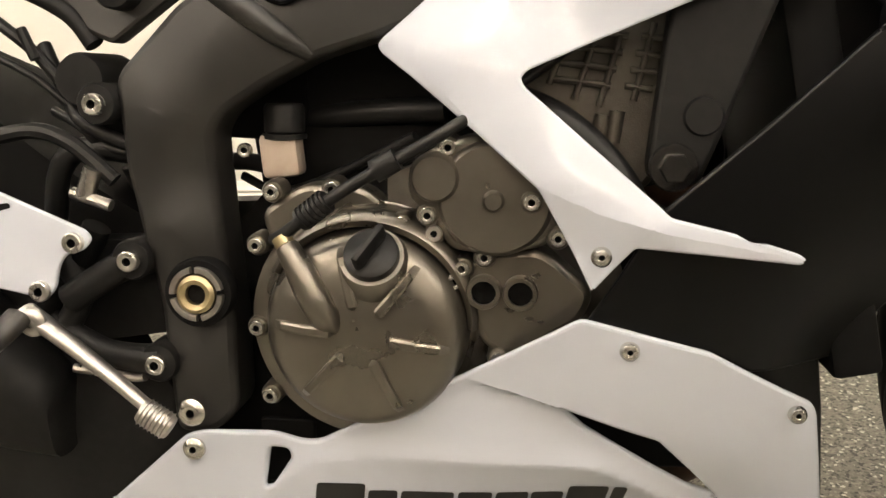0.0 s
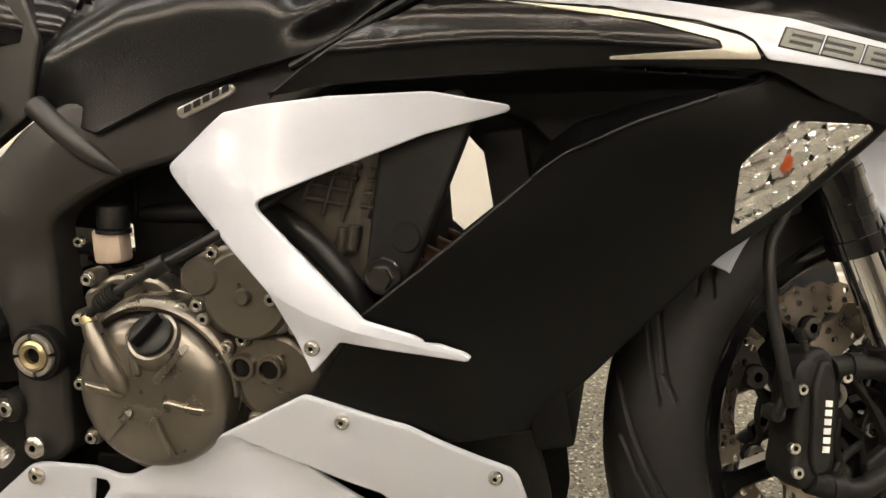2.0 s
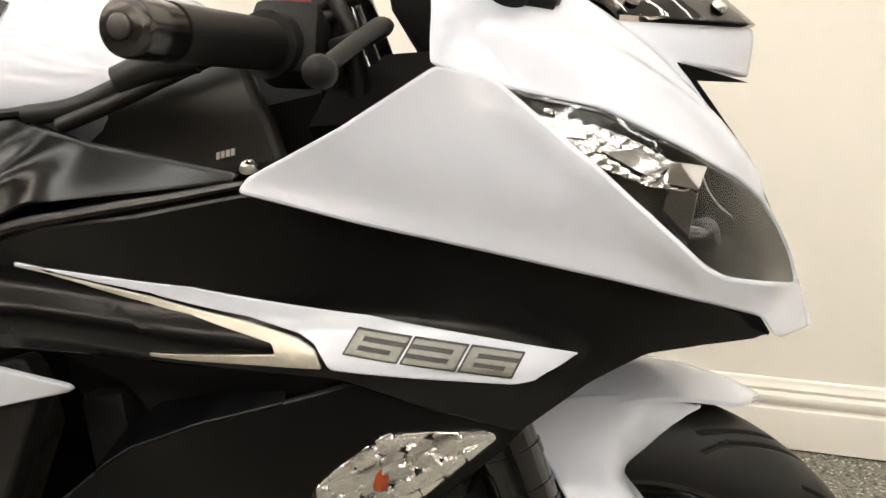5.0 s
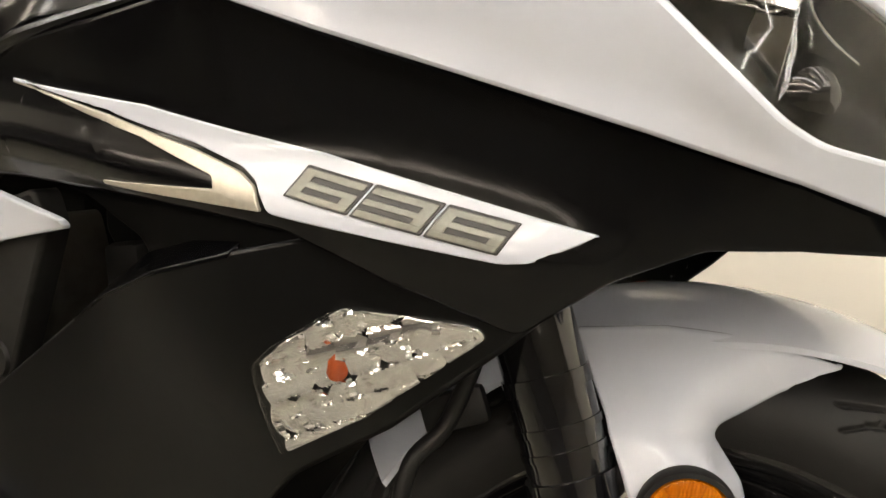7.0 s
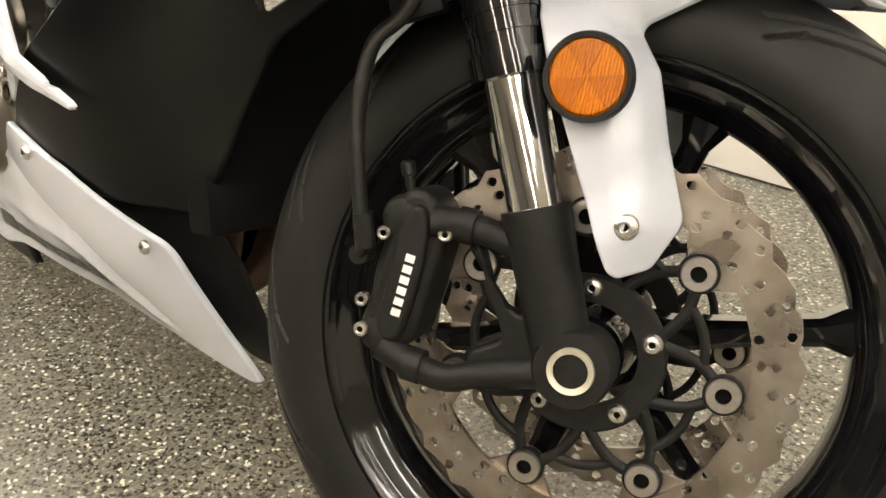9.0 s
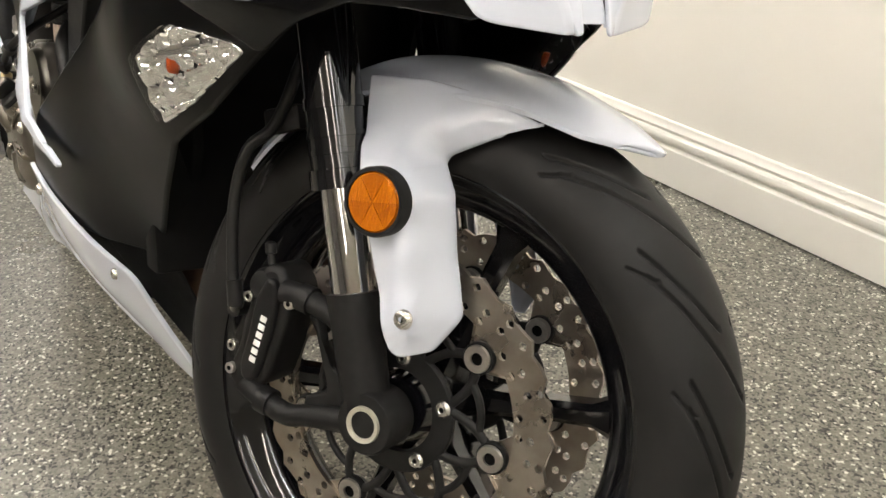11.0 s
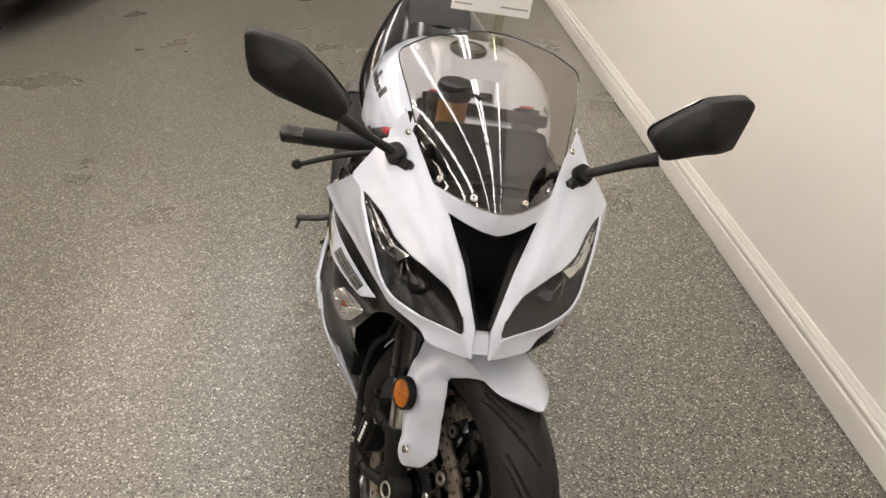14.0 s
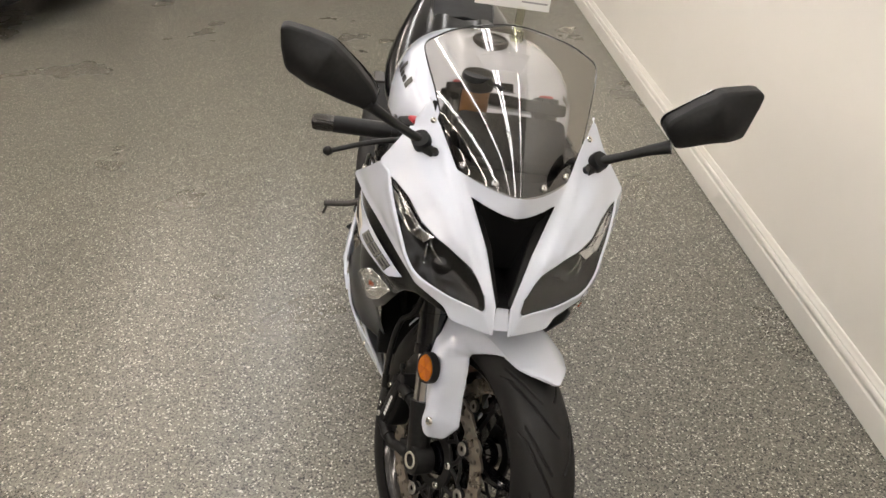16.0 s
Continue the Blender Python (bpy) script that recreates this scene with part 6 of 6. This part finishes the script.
for pts, r in ((((-.84, -.12, .49), (-.80, -.13, .478), (-.74, -.14, .50), (-.68, -.17, .53)), .004), (((-.83, -.10, .535), (-.74, -.12, .545), (-.66, -.13, .55)), .011), (((-.82, -.11, .50), (-.80, -.13, .49)), .010), (((-1.0, -.15, .60), (-.97, -.17, .555), (-.95, -.18, .535), (-.905, -.175, .515)), .006), (((-1.0, -.14, .545), (-.97, -.16, .535), (-.93, -.175, .515), (-.88, -.16, .51)), .004), (((-1.0, -.15, .45), (-.985, -.165, .495), (-.96, -.17, .515), (-.91, -.165, .512)), .010), (((-.66, -.14, .58), (-.63, -.16, .555), (-.60, -.18, .54)), .014)):
    hw("engine_hose", tube(pts, r, 12), HOSE, "black rubber hose")
for pts, r in ((((-1.06, -.17, .64), (-1.0, -.178, .60), (-.965, -.178, .565), (-.93, -.172, .545)), .005), (((-1.06, -.16, .60), (-1.0, -.172, .575), (-.96, -.175, .548), (-.91, -.17, .535)), .0035), (((-1.05, -.175, .52), (-1.0, -.178, .53), (-.965, -.18, .52), (-.93, -.178, .49)), .007)):
    hw("wiring_loom", tube(pts, r, 10), HOSE, "black wiring loom")
hw("cable_tie", tube([(-1.0, -.184, .612), (-.988, -.186, .588)], 0.0045, 8, 1), PLASTIC, "black cable tie")
hw("shock_absorber", joined(tube([(-.95, -.06, .50), (-.90, -.03, .36)], 0.03, 20), tube([(-.955, -.16, .53), (-.92, -.16, .55)], 0.022, 16)), DARK, "black rear shock and bush")
hw("brake_switch", joined(tube([(-.955, -.185, .475), (-.945, -.185, .50)], 0.008, 12), tube([(-.965, -.185, .48), (-.93, -.188, .47)], 0.005, 10)), STEEL, "steel hose union")
hw("swing_arm", joined(loft([[(x, y, z) for y, z in ((-.15, z0), (-.15, z1), (-.10, z1), (-.10, z0))] for x, z0, z1 in ((-.86, .36, .44), (-1.05, .33, .43), (-1.40, .29, .36))]), loft([[(x, y, z) for y, z in ((.15, z0), (.15, z1), (.10, z1), (.10, z0))] for x, z0, z1 in ((-.86, .36, .44), (-1.05, .33, .43), (-1.40, .29, .36))])), PLASTIC, "black swingarm")
hw("lower_guard", shell([(-1.15, -.16, .36), (-.90, -.168, .325), (-.865, -.165, .27), (-.875, -.160, .20), (-.80, -.145, .170), (-.78, -.14, .14), (-1.15, -.13, .12)], "y", 1, 0.01, 0.004, 0.01, cell=0.03, guides=[(-1.0, -.178, .26)]), PLASTIC, "matte black exhaust shroud")
hw("shroud_bolt", bolt(-.986, -.166, .287, 0.009, 0.006, -1, "button"), ZINC)
for k in range(4):
    y = -.10 + k * .065
    hw("exhaust_header", tube([(-.50, y, .50), (-.43, y, .46), (-.39, y, .36), (-.42, y * .9, .25), (-.52, y * .7, .20), (-.70, y * .5, .19)], 0.019, 16), RUST, "heat-stained exhaust header pipe")
hw("radiator", moved(block(-.02, .02, -.17, .17, -.16, .15, 0.006), pose(-.355, 0, .50, 0, -12, 0)), DARK, "black radiator core")
hw("rear_tyre", lathe([(0.22, -.07)] + [(0.235 + 0.075 * math.cos(radians(a)), 0.092 * math.sin(radians(a))) for a in range(-100, 101, 10)] + [(0.22, .07)], 72, at=(-1.40, 0, .325)), RUBBER, "black rear tyre", )
hw("rear_rim", lathe([(0.215, -.08), (0.228, -.08), (0.21, -.05), (0.20, 0), (0.21, .05), (0.228, .08), (0.215, .08), (0.19, .04), (0.19, -.04)], 64, close=True, at=(-1.40, 0, .325)), GLOSS, "black rear rim")
muf = [[(x, -.19 + dy, z + dz) for dy, dz in ((-.055 * k, -.03 * k), (-.06 * k, .03 * k), (-.03 * k, .07 * k), (.03 * k, .07 * k), (.06 * k, .03 * k), (.055 * k, -.03 * k), (.03 * k, -.07 * k), (-.03 * k, -.07 * k))] for x, z, k in ((-.98, .29, .5), (-1.05, .33, .85), (-1.15, .38, 1.0), (-1.40, .47, .95), (-1.55, .53, .8), (-1.57, .535, .6))]
mf = hw("exhaust_muffler", smooth_loft(muf), PLASTIC, "black angular exhaust muffler", 60)
part("muffler_band", loft([[(x, -.19 + dy * 1.04, z + dz * 1.04) for dy, dz in ((-.053, -.029), (-.058, .029), (-.029, .068), (.029, .068), (.058, .029), (.053, -.029), (.029, -.068), (-.029, -.068))] for x, z in ((-1.50, .509), (-1.545, .527))]), IRON, mf, "dark muffler end band")
seat = [[(x, y * w, z + q * h) for y, q in ((-1, -.6), (-.9, .3), (-.5, .9), (0, 1), (.5, .9), (.9, .3), (1, -.6), (0, -.8))] for x, w, z, h in ((-.80, .10, .82, .05), (-.88, .14, .80, .045), (-1.0, .155, .795, .045), (-1.12, .13, .81, .05), (-1.16, .11, .84, .06))]
hw("rider_seat", smooth_loft(seat), SEAT, "black vinyl rider seat", 70)
tail = [[(x, y * w, z + q * h) for y, q in ((-1, -.5), (-.85, .4), (-.4, .95), (0, 1), (.4, .95), (.85, .4), (1, -.5), (.5, -1), (-.5, -1))] for x, w, z, h in ((-.82, .16, .74, .06), (-.95, .20, .765, .07), (-1.10, .195, .82, .075), (-1.30, .14, .89, .05), (-1.48, .07, .94, .03))]
hw("tail_section", smooth_loft(tail), SATIN, "gloss black tail fairing", 70)
hw("pillion_seat", loft([[(x, y * w, z + q * h) for y, q in ((-1, -.6), (-.85, .5), (0, 1), (.85, .5), (1, -.6), (0, -.8))] for x, w, z, h in ((-1.15, .10, .885, .03), (-1.25, .10, .925, .03), (-1.36, .075, .955, .025))]), SEAT, "black pillion seat")
hw("side_stand", tube([(-.80, .12, .25), (-.82, .25, .12), (-.83, .333, .089)], [0.014, 0.012, 0.011], 12), PLASTIC, "black side stand")

# Belly and fairing fasteners
for x, y, z, r in ((-.535, -.2615, .453, .0075), (-.511, -.2475, .381, .0075), (-.375, -.1955, .320, .0075), (-.864, -.197, .266, .010)):
    hw("fairing_bolt", bolt(x, y, z, r, 0.005, -1, "button"), ZINC, "button-head fairing bolt")
hw("cowl_screw", moved(bolt(0, 0, 0, 0.006, 0.005, -1, "button"), pose(-.222, -.246, .836, -60, 0, 0)), ZINC)

# Price card on a clip
card = new("display_card")
card.matrix_world = bike.matrix_world
tagged(card, "white printed card in a clear clip on the windscreen edge", "card")
part("sheet", block(-.262, -.260, -.085, .053, 1.168, 1.26, 0.0005), PAPER, card)
for y0, y1, z in ((-.08, -.05, 1.178), (.0, .048, 1.180)):
    part("print_bar", block(-.2598, -.2592, y0, y1, z, z + .003, 0), GREYINK, card)
part("clip", joined(block(-.272, -.256, -.004, .010, 1.125, 1.172, 0.003), block(-.278, -.250, -.009, .015, 1.108, 1.13, 0.004)), CLEARCLIP, card, "clear plastic clip")


# A dark car parked farther back on the showroom floor
def parked_car():
    car = new("parked_car")
    car.matrix_world = pose(-5.06, -2.335, 0, 0, 0, 78)
    tagged(car, "dark blue-black parked car with black tyres on the showroom floor", "car")
    def ring(x, w, z0, z1):
        return [(x, -w * .94, z0), (x, -w, z0 + .12), (x, -w, z1 - .16), (x, -w * .9, z1), (x, w * .9, z1), (x, w, z1 - .16), (x, w, z0 + .12), (x, w * .94, z0)]
    body = part("body", loft([ring(x, w, a, b) for x, w, a, b in ((0.0, .83, .32, .62), (-.08, .87, .27, .70), (-.35, .88, .26, .78), (-1.2, .90, .25, .90), (-2.6, .90, .25, .95), (-3.6, .89, .25, .98), (-4.3, .84, .28, .95), (-4.42, .74, .38, .85))]), CARPAINT, car, "glossy dark body", sharp=40)
    part("cabin", loft([[(x, -w, z0), (x, -w * .82, z1), (x, w * .82, z1), (x, w, z0)] for x, w, z0, z1 in ((-1.15, .80, .88, .90), (-1.8, .80, .90, 1.36), (-2.6, .80, .92, 1.44), (-3.4, .78, .94, 1.38), (-4.1, .74, .95, .98))]), GLOSS, car, "dark glazed cabin", sharp=25)
    part("bumper", block(-.12, .04, -.88, .88, .24, .40, .03), PLASTIC, car, "matte black bumper")
    part("skirt", block(-3.9, -.95, -.66, .66, .20, .30, .02), DARK, car, "black underside")
    for x in (-.58, -3.5):
        for w in (-.80, .80):
            t = part("wheel", lathe([(0.21, w - .11), (0.30, w - .11), (0.33, w - .07), (0.33, w + .07), (0.30, w + .11), (0.21, w + .11)], 48, close=True, at=(x, 0, .33)), RUBBER, car, "black tyre")
            part("rim", lathe([(0.001, w + .06), (0.05, w + .075), (0.20, w + .06), (0.212, w + .09), (0.212, w - .09), (0.20, w - .06), (0.001, w - .06)], 32, at=(x, 0, .33)), STEEL, t, "alloy rim")
    for w in (-.58, .58):
        part("headlight", block(-.10, .0, w - .16, w + .16, .56, .66, .03), CHROME, car, "clear headlight")


parked_car()
